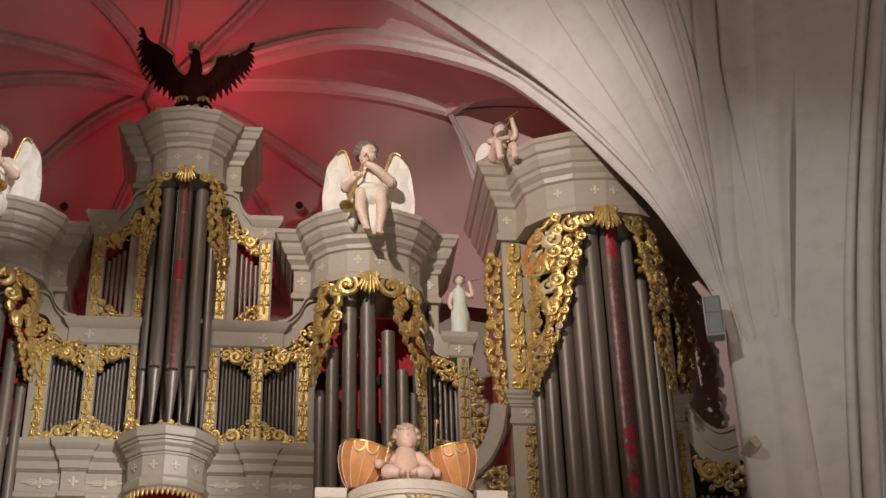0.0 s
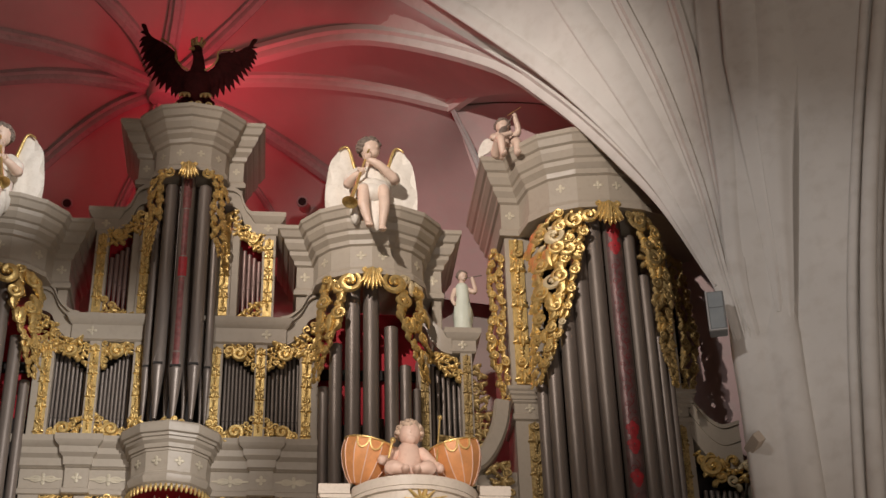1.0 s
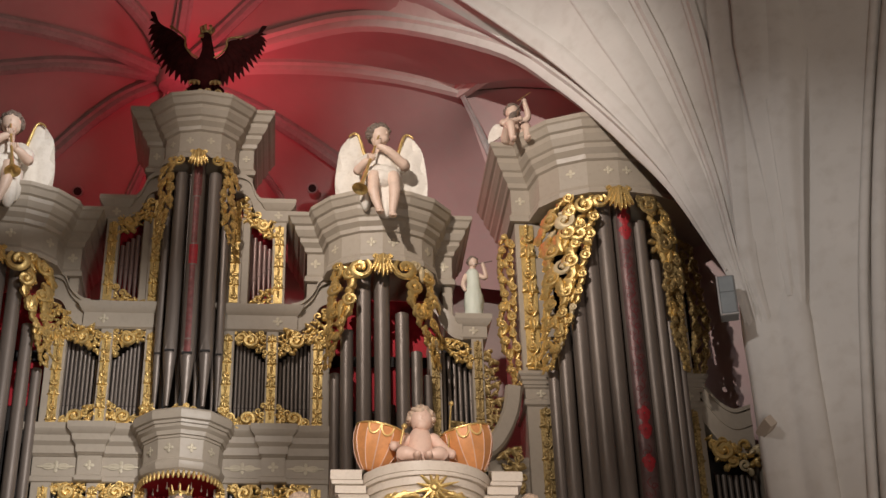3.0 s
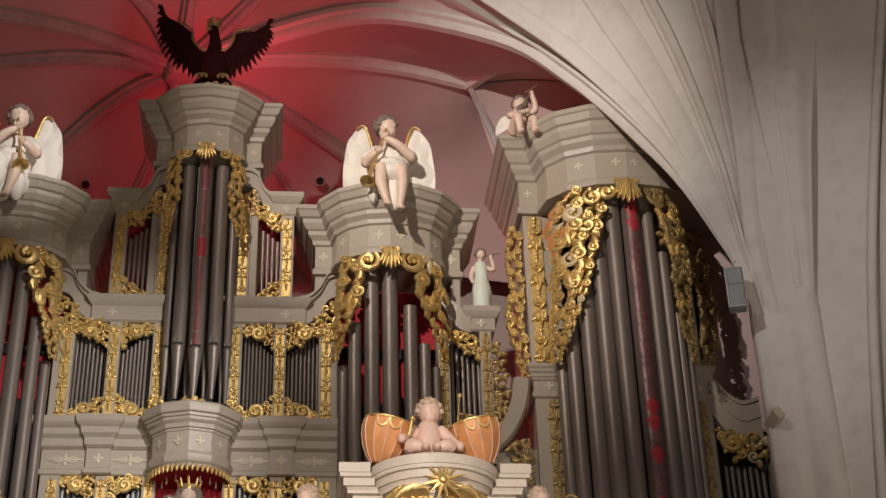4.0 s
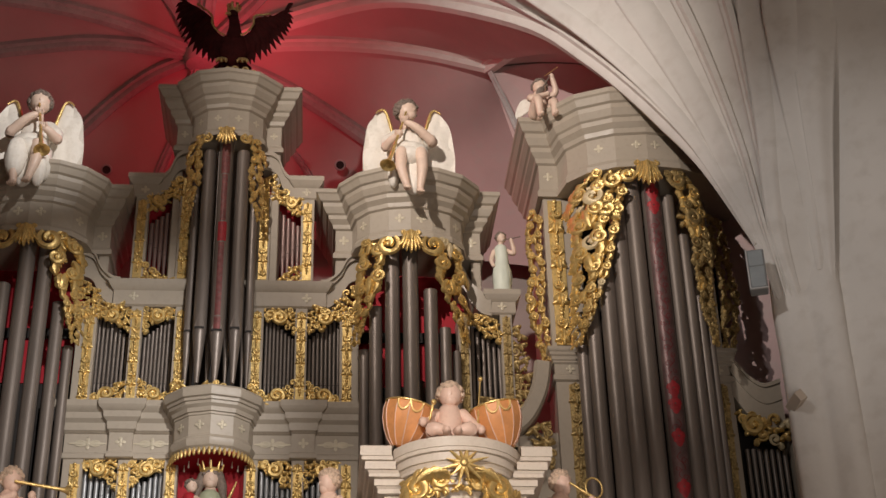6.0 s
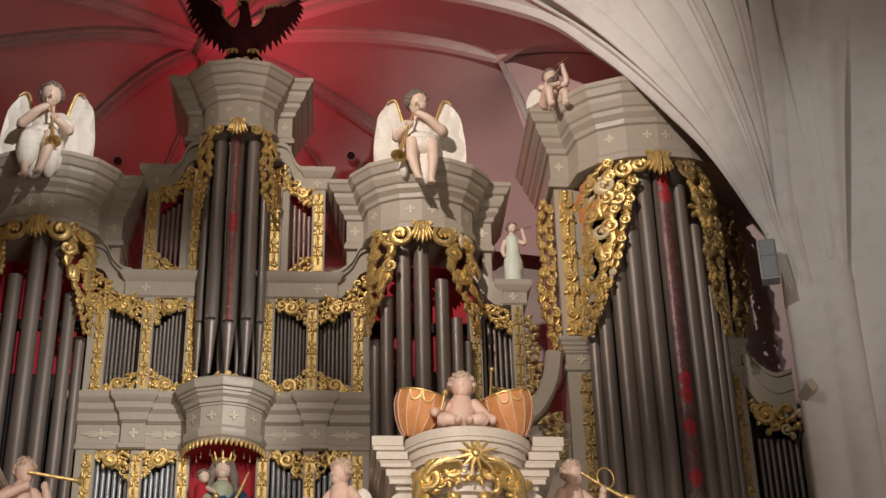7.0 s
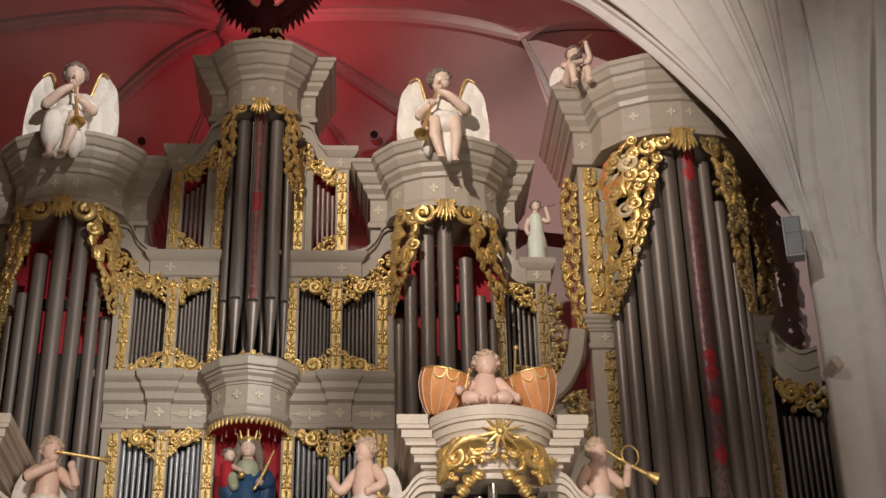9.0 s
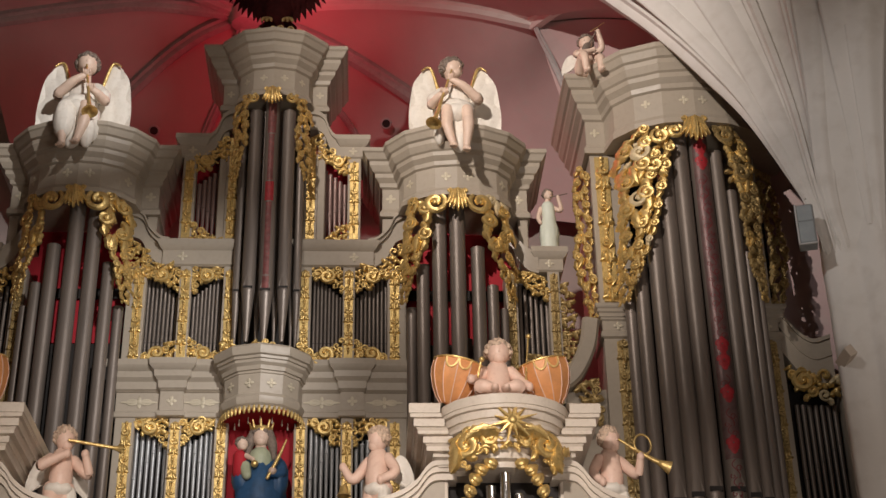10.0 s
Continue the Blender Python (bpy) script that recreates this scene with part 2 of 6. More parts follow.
def web(bm, one, two, rise=0.05, across=8, sag=0.12, toward=None, back=None):
    """A vault web between two rib lines, set back behind them and slightly domed."""
    back = back or Vector((0, 0.25, 1)).normalized()
    grid = []
    for a, b in zip(one, two):
        row = []
        for k in range(across + 1):
            t = k / across
            p = a.lerp(b, t) + back * (rise + sag * (a - b).length * 0.25 * 4 * t * (1 - t))
            row.append(bm.verts.new(p))
        grid.append(row)
    for r0, r1 in zip(grid, grid[1:]):
        for k in range(across):
            bm.faces.new((r0[k], r0[k + 1], r1[k + 1], r1[k]))


order = ["j", "i", "h", "A", "g", "f", "e", "d", "c", "b", "a", "j"]
vault_bm = bmesh.new()
web_lines = dict(lines)
web_lines["A"] = curve_points(red_ribs["A"][:5], STEPS)
for k0, k1 in zip(order, order[1:]):
    if k0 == "g":
        continue
    web(vault_bm, web_lines[k0], web_lines[k1])
web(vault_bm, lines["n"], curve_points([red_ribs["A"][i] for i in (2, 3, 4)], STEPS), sag=0.05)
web(vault_bm, lines["n2"], lines["n"], sag=0.05)
web(vault_bm, curve_points([HUB, (0.40, 18.3, 15.76), (2.35, 18.1, 15.28), (2.85, 18.9, 14.74), (3.66, 20.1, 12.96)], STEPS), web_lines["f"], sag=0.0)
# the end wall under the last arch, between its slanting edge rib and the pillar
web(vault_bm, lines["n2"], [Vector((3.5 + 2.15 * k / STEPS, 16.9 - 0.2 * k / STEPS, 9.0)) for k in range(STEPS + 1)], rise=0.02, sag=0.0)
bmesh.ops.remove_doubles(vault_bm, verts=vault_bm.verts, dist=0.001)
vault = tagged(part("ceiling", vault_bm, VAULT, angle=60), "whitewashed star vault webs with red light tinted into their colour", "ceiling", kind="structure")
for key, pts in lines.items():
    if key == "n2":
        continue
    bm = bmesh.new()
    wide = {"A": 0.15, "n": 0.13, "o": 0.05, "e": 0.05, "d": 0.07}.get(key, 0.115)
    if key == "A":
        wide = [0.15 * min(1, 0.15 + 1.1 * (STEPS - i) / 12) for i in range(STEPS + 1)]
    tube(bm, pts, wide, up=Vector((0, 0.25, 1)), profile=RIB)
    tagged(part("vault_rib", bm, RIBSTONE if key not in ("A", "n", "g") else PLASTER, angle=30), "grey moulded stone rib of the star vault", "vault rib", "ribs of the vault", "structure")
bm = bmesh.new()
lathe(bm, [(0.05, -0.2), (0.2, -0.18), (0.24, -0.1), (0.24, 0.1)], HUB, 16)
tagged(part("vault_boss", bm, RIBSTONE), "round stone boss where the vault ribs meet", "vault boss", kind="structure")

# fan of ribs and webs that springs from the pillar
fan = [
    [(4.45, 13.40, 9.58), (4.04, 14.10, 11.53), (3.36, 14.80, 13.24), (2.64, 15.30, 14.40), (1.32, 16.0, 16.11)],
    [(4.49, 13.40, 9.61), (4.30, 13.90, 11.40), (3.92, 14.30, 13.06), (3.48, 14.60, 14.44), (3.21, 14.80, 15.36)],
    [(4.53, 13.35, 9.65), (4.50, 13.70, 11.05), (4.29, 14.00, 12.68), (3.95, 14.20, 14.12), (3.75, 14.30, 14.94)],
    [(4.57, 13.30, 9.69), (4.64, 13.45, 10.74), (4.60, 13.60, 12.47), (4.49, 13.70, 13.73), (4.42, 13.75, 14.49)],
    [(4.62, 13.25, 9.66), (4.72, 13.30, 11.01), (4.79, 13.35, 12.20), (4.86, 13.40, 13.49), (4.91, 13.40, 14.20)],
    [(4.98, 13.20, 9.15), (5.01, 13.10, 10.89), (5.09, 13.10, 12.42), (5.19, 13.10, 13.95)],
    [(5.07, 13.20, 8.96), (5.14, 13.00, 10.82), (5.30, 13.00, 12.36), (5.44, 13.00, 13.87)]]
FEET = [(4.58, 13.56, 8.90), (4.60, 13.49, 8.86), (4.63, 13.44, 8.84), (4.67, 13.41, 8.82), (4.72, 13.39, 8.80), (4.79, 13.37, 8.78), None, None]
fan_lines = [curve_points(([foot] if foot else []) + list(f), STEPS) for foot, f in zip(FEET, [red_ribs["A"][:1:-1]] + fan)]
bm = bmesh.new()
for one, two in zip(fan_lines, fan_lines[1:]):
    web(bm, one, two, rise=0.012, sag=0.008, back=Vector((0.25, 0.8, 0.1)))
bmesh.ops.remove_doubles(bm, verts=bm.verts, dist=0.001)
tagged(part("vault_springing", bm, PLASTER, angle=70), "white plastered fan of vault webs rising from the pillar", "vault", kind="structure")
GENTLE = [(2.0 * k / 8, 0.16 - 0.62 * math.cos(math.pi * k / 16) ** 2) for k in range(-8, 9)] + [(2.0, 0.6), (-2.0, 0.6)]
for pts, wide, crisp in zip(fan_lines[1:], (0.085, 0.13, 0.10, 0.095, 0.11, 0.15, 0.14), (0, 0, 1, 1, 0, 0, 0)):
    bm = bmesh.new()
    tube(bm, pts, [wide * (0.12 + 0.88 * min(1, i / 26)) for i in range(len(pts))], up=Vector((0.25, 1, 0.1)), profile=RIB if crisp else GENTLE)
    tagged(part("vault_rib", bm, PLASTER, angle=35 if crisp else 85), "white plastered rib springing from the pillar", "vault rib", "ribs of the vault", "structure")

bm = bmesh.new()
pillar_plan = curve_points([(5.30, 15.4, 0), (4.75, 14.1, 0), (4.56, 13.58, 0), (4.60, 13.44, 0), (4.72, 13.36, 0), (4.84, 13.33, 0), (4.92, 13.25, 0), (5.02, 13.19, 0), (5.12, 13.20, 0), (5.20, 13.26, 0), (5.34, 13.20, 0), (5.6, 13.3, 0), (6.4, 13.8, 0)], 48)
sweep(bm, [(p.x, p.y) for p in pillar_plan] + [(6.4, 15.4)], [(0.0, 0), (0.0, 8.4), (0.012, 8.9), (0.0, 9.3), (-0.03, 9.7), (-0.06, 10.2)])
tagged(part("pillar", bm, PLASTER, angle=70), "white plastered clustered church pillar with soft arrises", "pillar", kind="structure")
bm = bmesh.new()
wall_plan = curve_points([(5.02, 13.34, 0), (5.16, 13.24, 0), (5.30, 13.12, 0), (5.5, 12.98, 0), (5.8, 12.82, 0), (6.3, 12.65, 0), (7.2, 12.45, 0)], 30)
sweep(bm, [(5.02, 14.5)] + [(p.x, p.y) for p in wall_plan] + [(7.2, 14.5)], [(0, 0), (0, 17.5)])
tagged(part("wall_east", bm, PLASTER, angle=60), "plastered wall running on from the pillar in shade", "wall", kind="structure")
for nodes, rr in (([(6.43, 12.58, 13.39), (6.05, 12.7, 11.54), (5.74, 12.81, 9.88), (5.56, 12.91, 8.63), (5.39, 13.01, 7.0), (5.32, 13.07, 5.95), (5.24, 13.14, 4.69)], 0.05),
                  ([(6.58, 12.5, 13.33), (6.17, 12.6, 11.48), (5.86, 12.71, 9.83), (5.68, 12.79, 8.57), (5.5, 12.89, 6.97), (5.43, 12.94, 5.91), (5.35, 13.0, 4.64)], 0.085),
                  ([(6.79, 12.4, 13.25), (6.36, 12.5, 11.4), (6.03, 12.6, 9.76), (5.84, 12.66, 8.5), (5.66, 12.76, 6.91), (5.55, 12.81, 5.86), (5.42, 12.87, 4.6)], 0.06)):
    bm = bmesh.new()
    pts = curve_points(nodes, 40)
    tube(bm, pts, [rr] * len(pts), 14)
    tagged(part("arch_rib", bm, PLASTER), "pale plastered roll moulding of the aisle arch", "arch rib", "mouldings of the aisle arch", "structure")
slab_bm = bmesh.new()
box(slab_bm, 7.2, 12.0, 12.45, 12.8, 0, 17.5)
tagged(part("wall_aisle", slab_bm, TANWALL, smooth=False), "plastered aisle wall in shade", "wall", kind="structure")
# a soft shaft that dies into the wall
for nodes, r0, r1 in (([(5.17, 13.10, 13.77), (5.11, 13.16, 12.42), (5.05, 13.20, 10.89), (5.01, 13.24, 9.3), (5.01, 13.27, 8.95)], 0.07, 0.03),):
    bm = bmesh.new()
    pts = curve_points(nodes, 30)
    tube(bm, pts, [r0 + (r1 - r0) * k / 30 for k in range(31)], 12)
    tagged(part("wall_shaft", bm, PLASTER), "slim plastered shaft that ends in a chipped tip", "wall shaft", kind="structure")


def slab(name, label, category, m, *dims):
    bm = bmesh.new()
    box(bm, *dims)
    return tagged(part(name, bm, m, smooth=False), label, category, kind="structure")


slab("wall_west", "plastered end wall behind the organ", "wall", DARKWALL, -12, 12, 20.6, 21.0, 0, 17.5)
slab("wall_north", "plastered side wall of the nave", "wall", TANWALL, -12.4, -12, -10, 21, 0, 17.5)
slab("wall_south", "plastered side wall of the aisle", "wall", TANWALL, 12, 12.4, -10, 21, 0, 17.5)
slab("wall_rear", "plastered wall at the far end of the nave", "wall", TANWALL, -12, 12, -10.4, -10, 0, 17.5)
slab("floor", "worn stone church floor", "floor", FLOORSTONE, -12, 12, -10, 21, -0.2, 0)
slab("ceiling", "plain plastered roof over the vault", "ceiling", PLASTER, -12, 12, -10, 21, 17.5, 17.8)
slab("gallery_floor", "timber organ gallery platform", "floor", WOOD, -9, 4.3, 11.6, 20.6, 4.6, 5.0)

for loc, tilt in (((0.33, 18.2, 16.75), 20), ((1.41, 17.9, 15.72), 20), ((0.21, 19.5, 14.42), 55), ((-3.25, 19.55, 14.28), 55), ((-3.9, 17.9, 16.35), 20)):
    bm = bmesh.new()
    tube(bm, [Vector((0.068 * math.cos(a), 0, 0.068 * math.sin(a))) for a in [2 * math.pi * k / 20 for k in range(21)]], 0.02, 6)
    ring = tagged(part("vault_ring", bm, RIBSTONE), "small round rim of an opening in the vault", "vault opening", "openings in the vault")
    ring.matrix_basis = pose(*loc, 90 - tilt)
    # no opening is cut, a near-black disc gives its shade
    bm = bmesh.new()
    lathe(bm, [(0.001, -0.004), (0.06, -0.004), (0.06, 0.02), (0.001, 0.02)], sides=20, m=Matrix.Rotation(radians(90), 3, "X"))
    part("hole_shade", bm, DARK, ring, "dark disc for the shade in the opening")

# loudspeaker and bracket on the pillar
speaker = thing("loudspeaker", "flat grey column loudspeaker fixed to the white pillar", "loudspeaker")
speaker.matrix_basis = pose(4.33, 13.2, 9.11, 0, 0, -16)
bm = bmesh.new()
box(bm, -0.10, 0.08, -0.06, 0.1, -0.225, 0.225, bevel=0.012)
part("housing", bm, GREYBOX, speaker)
bm = bmesh.new()
for za, zb in ((-0.205, 0.025), (0.033, 0.205)):
    box(bm, -0.082, 0.064, -0.068, -0.05, za, zb, bevel=0.004)
part("grille", bm, mat("grille_mesh", (0.30, 0.33, 0.345), 0.6, vary=0.1, bump_scale=120), speaker)
bm = bmesh.new()
box(bm, -0.104, -0.086, -0.074, -0.05, -0.226, 0.226, bevel=0.004)
box(bm, -0.104, 0.084, -0.074, -0.05, -0.229, -0.212, bevel=0.004)
part("frame", bm, mat("pale_grey_frame", (0.5, 0.5, 0.5), 0.45, vary=0.05), speaker, "pale grey edge")
bm = bmesh.new()
box(bm, 0.0, 0.07, 0.09, 0.42, -0.03, 0.03, bevel=0.005)
part("bracket", bm, GREYBOX, speaker)
hook = thing("wall_bracket", "small grey plate bracket on the pillar edge", "bracket")
hook.location = (4.58, 13.25, 7.76)
bm = bmesh.new()
box(bm, -0.035, 0.05, -0.03, 0.3, -0.05, 0.06, bevel=0.006)
bmesh.ops.rotate(bm, verts=bm.verts, cent=(0, 0, 0), matrix=Matrix.Rotation(radians(-32), 3, "Y"))
part("plate", bm, TANWALL, hook)

# ---- the organ ----
X0, YF = -1.20, 16.0


def entablature(z0, z1, flare):
    h, f = z1 - z0, flare
    return [(0, z0), (0.12 * f, z0), (0.12 * f, z0 + 0.07 * h), (0.05 * f, z0 + 0.10 * h), (0, z0 + 0.13 * h), (0, z0 + 0.46 * h), (0.12 * f, z0 + 0.48 * h),
            (0.16 * f, z0 + 0.54 * h), (0.36 * f, z0 + 0.60 * h), (0.38 * f, z0 + 0.66 * h), (0.48 * f, z0 + 0.68 * h), (0.64 * f, z0 + 0.76 * h), (0.66 * f, z0 + 0.82 * h),
            (0.78 * f, z0 + 0.84 * h), (0.92 * f, z0 + 0.92 * h), (1.0 * f, z0 + 0.94 * h), (1.0 * f, z0 + h)]


def arc(cx, y, hb, protr, facets):
    return [(cx - hb * math.cos(math.pi * k / facets), y - protr * math.sin(math.pi * k / facets) ** 0.85) for k in range(facets + 1)]


def tower_path(cx, y, hb, hw, protr, facets, depth):
    return [(cx - hw, y + depth), (cx - hw, y)] + arc(cx, y, hb, protr, facets) + [(cx + hw, y), (cx + hw, y + depth)]


bm = bmesh.new()
for k in range(4):
    a = k * math.pi / 2
    ball(bm, (0.55 * math.cos(a), 0, 0.55 * math.sin(a)), (0.44 if k % 2 == 0 else 0.34, 0.16, 0.44 if k % 2 else 0.34), seg=8, rings=6)
ball(bm, (0, -0.05, 0), (0.25, 0.2, 0.25), seg=8, rings=6)
ROSETTE = mesh_of("rosette", bm, mat("pale_rosette_paint", (0.56, 0.50, 0.38), 0.45, 0.1))
bm = bmesh.new()
for sgn in (-1, 1):
    for rise, reach, wide in ((0.0, 0.95, 0.11), (0.20, 0.62, 0.075), (-0.20, 0.62, 0.075)):
        tube(bm, [Vector((sgn * reach * q / 8, -0.03, rise * math.sin(math.pi * q / 10))) for q in range(9)], [wide * (0.45 + math.sin(math.pi * min(0.97, 0.15 + 0.8 * q / 8))) * 0.75 for q in range(9)], 8, 0.6)
for sgn in (-1, 1):
    ball(bm, (0, 0, sgn * 0.28), (0.10, 0.06, 0.22), seg=8, rings=6)
ball(bm, (0, -0.02, 0), (0.14, 0.12, 0.18), seg=8, rings=6)
PLAQUE = mesh_of("leaf_plaque", bm, ROSETTE.materials[0])


def rosette(parent, x, y, z, turn=0, s=0.062):
    shared("rosette", ROSETTE, parent, pose(x, y, z, 0, 0, turn) @ Matrix.Diagonal((s, s * 0.4, s, 1)))


def facet_rosettes(parent, pts, z, lift=0.004, s=0.062, which=None, offs=(0.5,)):
    for i, (a, b) in enumerate(zip(pts, pts[1:])):
        if which is not None and i not in which:
            continue
        turn = math.degrees(math.atan2(b[1] - a[1], b[0] - a[0]))
        for t in offs:
            rosette(parent, a[0] + (b[0] - a[0]) * t + math.sin(radians(turn)) * lift, a[1] + (b[1] - a[1]) * t - math.cos(radians(turn)) * lift, z, turn, s)


def pipe(parent, x, y, z0, z1, r, foot=0.5, mouth=0.12, m=None, sides=20, label=""):
    """One flue pipe: a conical foot, a cylindrical body and a dark mouth with raised lips."""
    m = m or TIN
    bm = bmesh.new()
    zf = z0 + foot
    lathe(bm, [(r * 0.3, z0), (r * 0.96, zf - 0.015), (r * 1.02, zf), (r, zf + 0.01), (r, z1 - 0.012), (r * 1.03, z1 - 0.01), (r * 1.03, z1), (r * 0.9, z1), (r * 0.9, z1 - 0.03)], (x, y, 0), sides)
    if mouth:
        w = r * 0.72
        vs = [bm.verts.new(p) for p in ((x - w, y - r * 0.86, zf + mouth * 0.45), (x + w, y - r * 0.86, zf + mouth * 0.45), (x, y - r * 1.04, zf + mouth * 2.3), (x, y - r * 0.5, zf + mouth * 0.5))]
        for f in ((0, 1, 2), (1, 3, 2), (3, 0, 2), (0, 3, 1)):
            bm.faces.new([vs[i] for i in f])
    ob = part("pipe", bm, m, parent, label)
    if mouth:
        # dark box paints the shade in the mouth slot
        bm = bmesh.new()
        box(bm, x - r * 0.68, x + r * 0.68, y - r * 1.03, y - r * 0.5, zf + 0.02, zf + mouth * 0.45)
        part("mouth", bm, DARK, ob, smooth=False)
    return ob


def organ_tower(name, label, cx, hb, hw, protr, z0, z1, flare, facets, base, depth=1.0, post=0.10, ros=None, rs=0.062, front=None, posts=None):
    t = thing(name, label, "organ tower", "towers of the organ")
    bm = bmesh.new()
    path = tower_path(cx, YF, hb, hw, protr, facets, depth)
    if front:
        path = path[:2] + [(cx + a, YF + b) for a, b in front] + path[-2:]
    sweep(bm, path, entablature(z0, z1, flare))
    part("cornice", bm, PAINT, t, angle=12)
    facet_rosettes(t, [(cx + a, YF + b) for a, b in front] if front else arc(cx, YF, hb, protr, facets), z0 + 0.31 * (z1 - z0), s=rs, which=ros)
    for sx in (-1, 1):
        rosette(t, cx + sx * (hb + hw) / 2, YF - 0.004, z0 + 0.30 * (z1 - z0), 0, rs)
        bm = bmesh.new()
        xa, xb = (cx + v for v in posts[(sx + 1) // 2]) if posts else sorted((cx + sx * hw, cx + sx * (hw - post)))
        box(bm, xa, xb, YF + 0.02, YF + depth - 0.03, base, z0 - 0.001, bevel=0.01)
        part("post", bm, PAINT, t)
    return t


# two angel towers
for sx, nm in ((1, "organ_tower"), (-1, "organ_tower")):
    cx = X0 + sx * 2.20
    t = organ_tower(nm, "greige painted round organ tower with flaring cornice and gilt drapery", cx, 0.67, 0.87, 0.55, 10.78, 11.62, 0.24, 8, 10.16, post=0.12, ros=(1, 3, 4, 6))
    for dx, top, r in ((0.0, 10.74, 0.092), (-0.21, 10.70, 0.086), (0.235, 10.20, 0.08), (-0.40, 10.0, 0.075), (0.40, 9.74, 0.068), (-0.53, 9.5, 0.06), (0.535, 9.5, 0.05)):
        pipe(t, cx + sx * dx, YF - 0.42 * math.sqrt(max(0, 1 - (dx / 0.62) ** 2)) + 0.10, 5.0, top, r, 1.2, 0.2)
    for dx, top, r in ((-0.12, 9.2, 0.06), (0.13, 9.3, 0.06), (0.33, 9.1, 0.06), (-0.31, 9.0, 0.06)):
        pipe(t, cx + sx * dx, YF + 0.28, 5.0, top, r, 1.2, 0)
    # a dark rail, and below it a board coloured as the shade behind the pipes
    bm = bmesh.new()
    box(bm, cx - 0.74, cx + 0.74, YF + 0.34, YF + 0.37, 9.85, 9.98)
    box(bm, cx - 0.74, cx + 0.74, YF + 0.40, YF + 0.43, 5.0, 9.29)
    part("rail_and_shade", bm, DARK, t, smooth=False)
    # added panel whose crimson stands in for red light on the wall behind
    bm = bmesh.new()
    box(bm, cx - 0.74, cx + 0.74, YF + 0.40, YF + 0.43, 9.30, 10.77)
    part("red_panel", bm, NICHE, t, "added crimson panel in place of the red-lit wall", smooth=False)

# middle tower with the crown
CROWN_PLAN = [(-0.46, 0), (-0.42, -0.17), (-0.25, -0.33), (0.0, -0.38), (0.25, -0.33), (0.42, -0.17), (0.46, 0)]
crown = organ_tower("organ_crown_tower", "greige polygonal crown tower at the middle of the organ", X0, 0.46, 0.64, 0.42, 12.27, 13.10, 0.25, 6, 10.45, depth=0.9, post=0.10, ros=(1, 4), rs=0.05, front=CROWN_PLAN)
fa = [(X0 + a, YF + b) for a, b in CROWN_PLAN]
facet_rosettes(crown, fa, 12.53, s=0.05, which=(2, 3), offs=(0.5,))
for dx, r, lift in ((0.0, 0.086, 0.0), (-0.20, 0.078, 0.0), (0.20, 0.078, 0.0), (-0.345, 0.05, 0.05), (0.345, 0.05, 0.05), (-0.10, 0.04, 0.16), (0.10, 0.04, 0.16), (-0.285, 0.036, 0.18), (0.285, 0.036, 0.18)):
    yy = YF - 0.34 * math.sqrt(1 - (dx / 0.46) ** 2) + 0.07 + lift
    pipe(crown, X0 + dx, yy, 9.02, 12.26 - abs(dx) * 0.8, r, 0.58 + abs(dx) * 0.25, 0.0 if lift > 0.1 else 0.10, label="tin pipe painted red along its front" if dx == 0 else "")
# near-black board in place of the shade between the crown pipes
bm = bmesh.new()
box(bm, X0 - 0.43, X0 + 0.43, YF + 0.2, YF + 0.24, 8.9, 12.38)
part("shade_board", bm, DARK, crown, smooth=False)
DULLRED = mat("dull_red_pipe_paint", (0.20, 0.062, 0.058), 0.42, 0.25, vary=0.3, scale=14, bump=0.05, dirt=(0.15, 0.12, 0.11), dirt_amount=0.7)
yy = YF - 0.27 - 0.084
for z0, z1, half in ((9.64, 9.80, 0.040), (9.82, 10.78, 0.034), (10.80, 11.06, 0.052), (11.08, 11.72, 0.034), (11.74, 12.16, 0.052)):
    bm = bmesh.new()
    cols = []
    for k in range(9):
        a = -math.pi / 2 + (k - 4) / 4 * half / 0.086
        cols.append([bm.verts.new((X0 + (0.086 + d) * math.cos(a), yy + 0.084 + (0.086 + d) * math.sin(a), z)) for d, z in ((0.0015, z0), (0.0015, z1), (-0.002, z1), (-0.002, z0))])
    for c0, c1 in zip(cols, cols[1:]):
        for q in range(4):
            bm.faces.new((c0[q], c1[q], c1[(q + 1) % 4], c0[(q + 1) % 4]))
    bmesh.ops.recalc_face_normals(bm, faces=bm.faces)
    part("painted_band", bm, REDPAINT if z0 == 10.80 else DULLRED, crown)

# main case between the towers
case = thing("organ_case", "greige painted main organ case with gilt carving and rows of pipes", "organ case")


def cornice(parent, path, prof, name="cornice", m=None):
    bm = bmesh.new()
    sweep(bm, path, prof)
    return part(name, bm, m or PAINT, parent, angle=25)


def cprof(z0, z1, out):
    h = z1 - z0
    return [(0, z0), (out * 0.2, z0 + 0.05 * h), (out * 0.25, z0 + 0.3 * h), (out * 0.55, z0 + 0.42 * h), (out * 0.6, z0 + 0.62 * h), (out * 0.9, z0 + 0.72 * h), (out, z0 + 0.8 * h), (out, z1)]


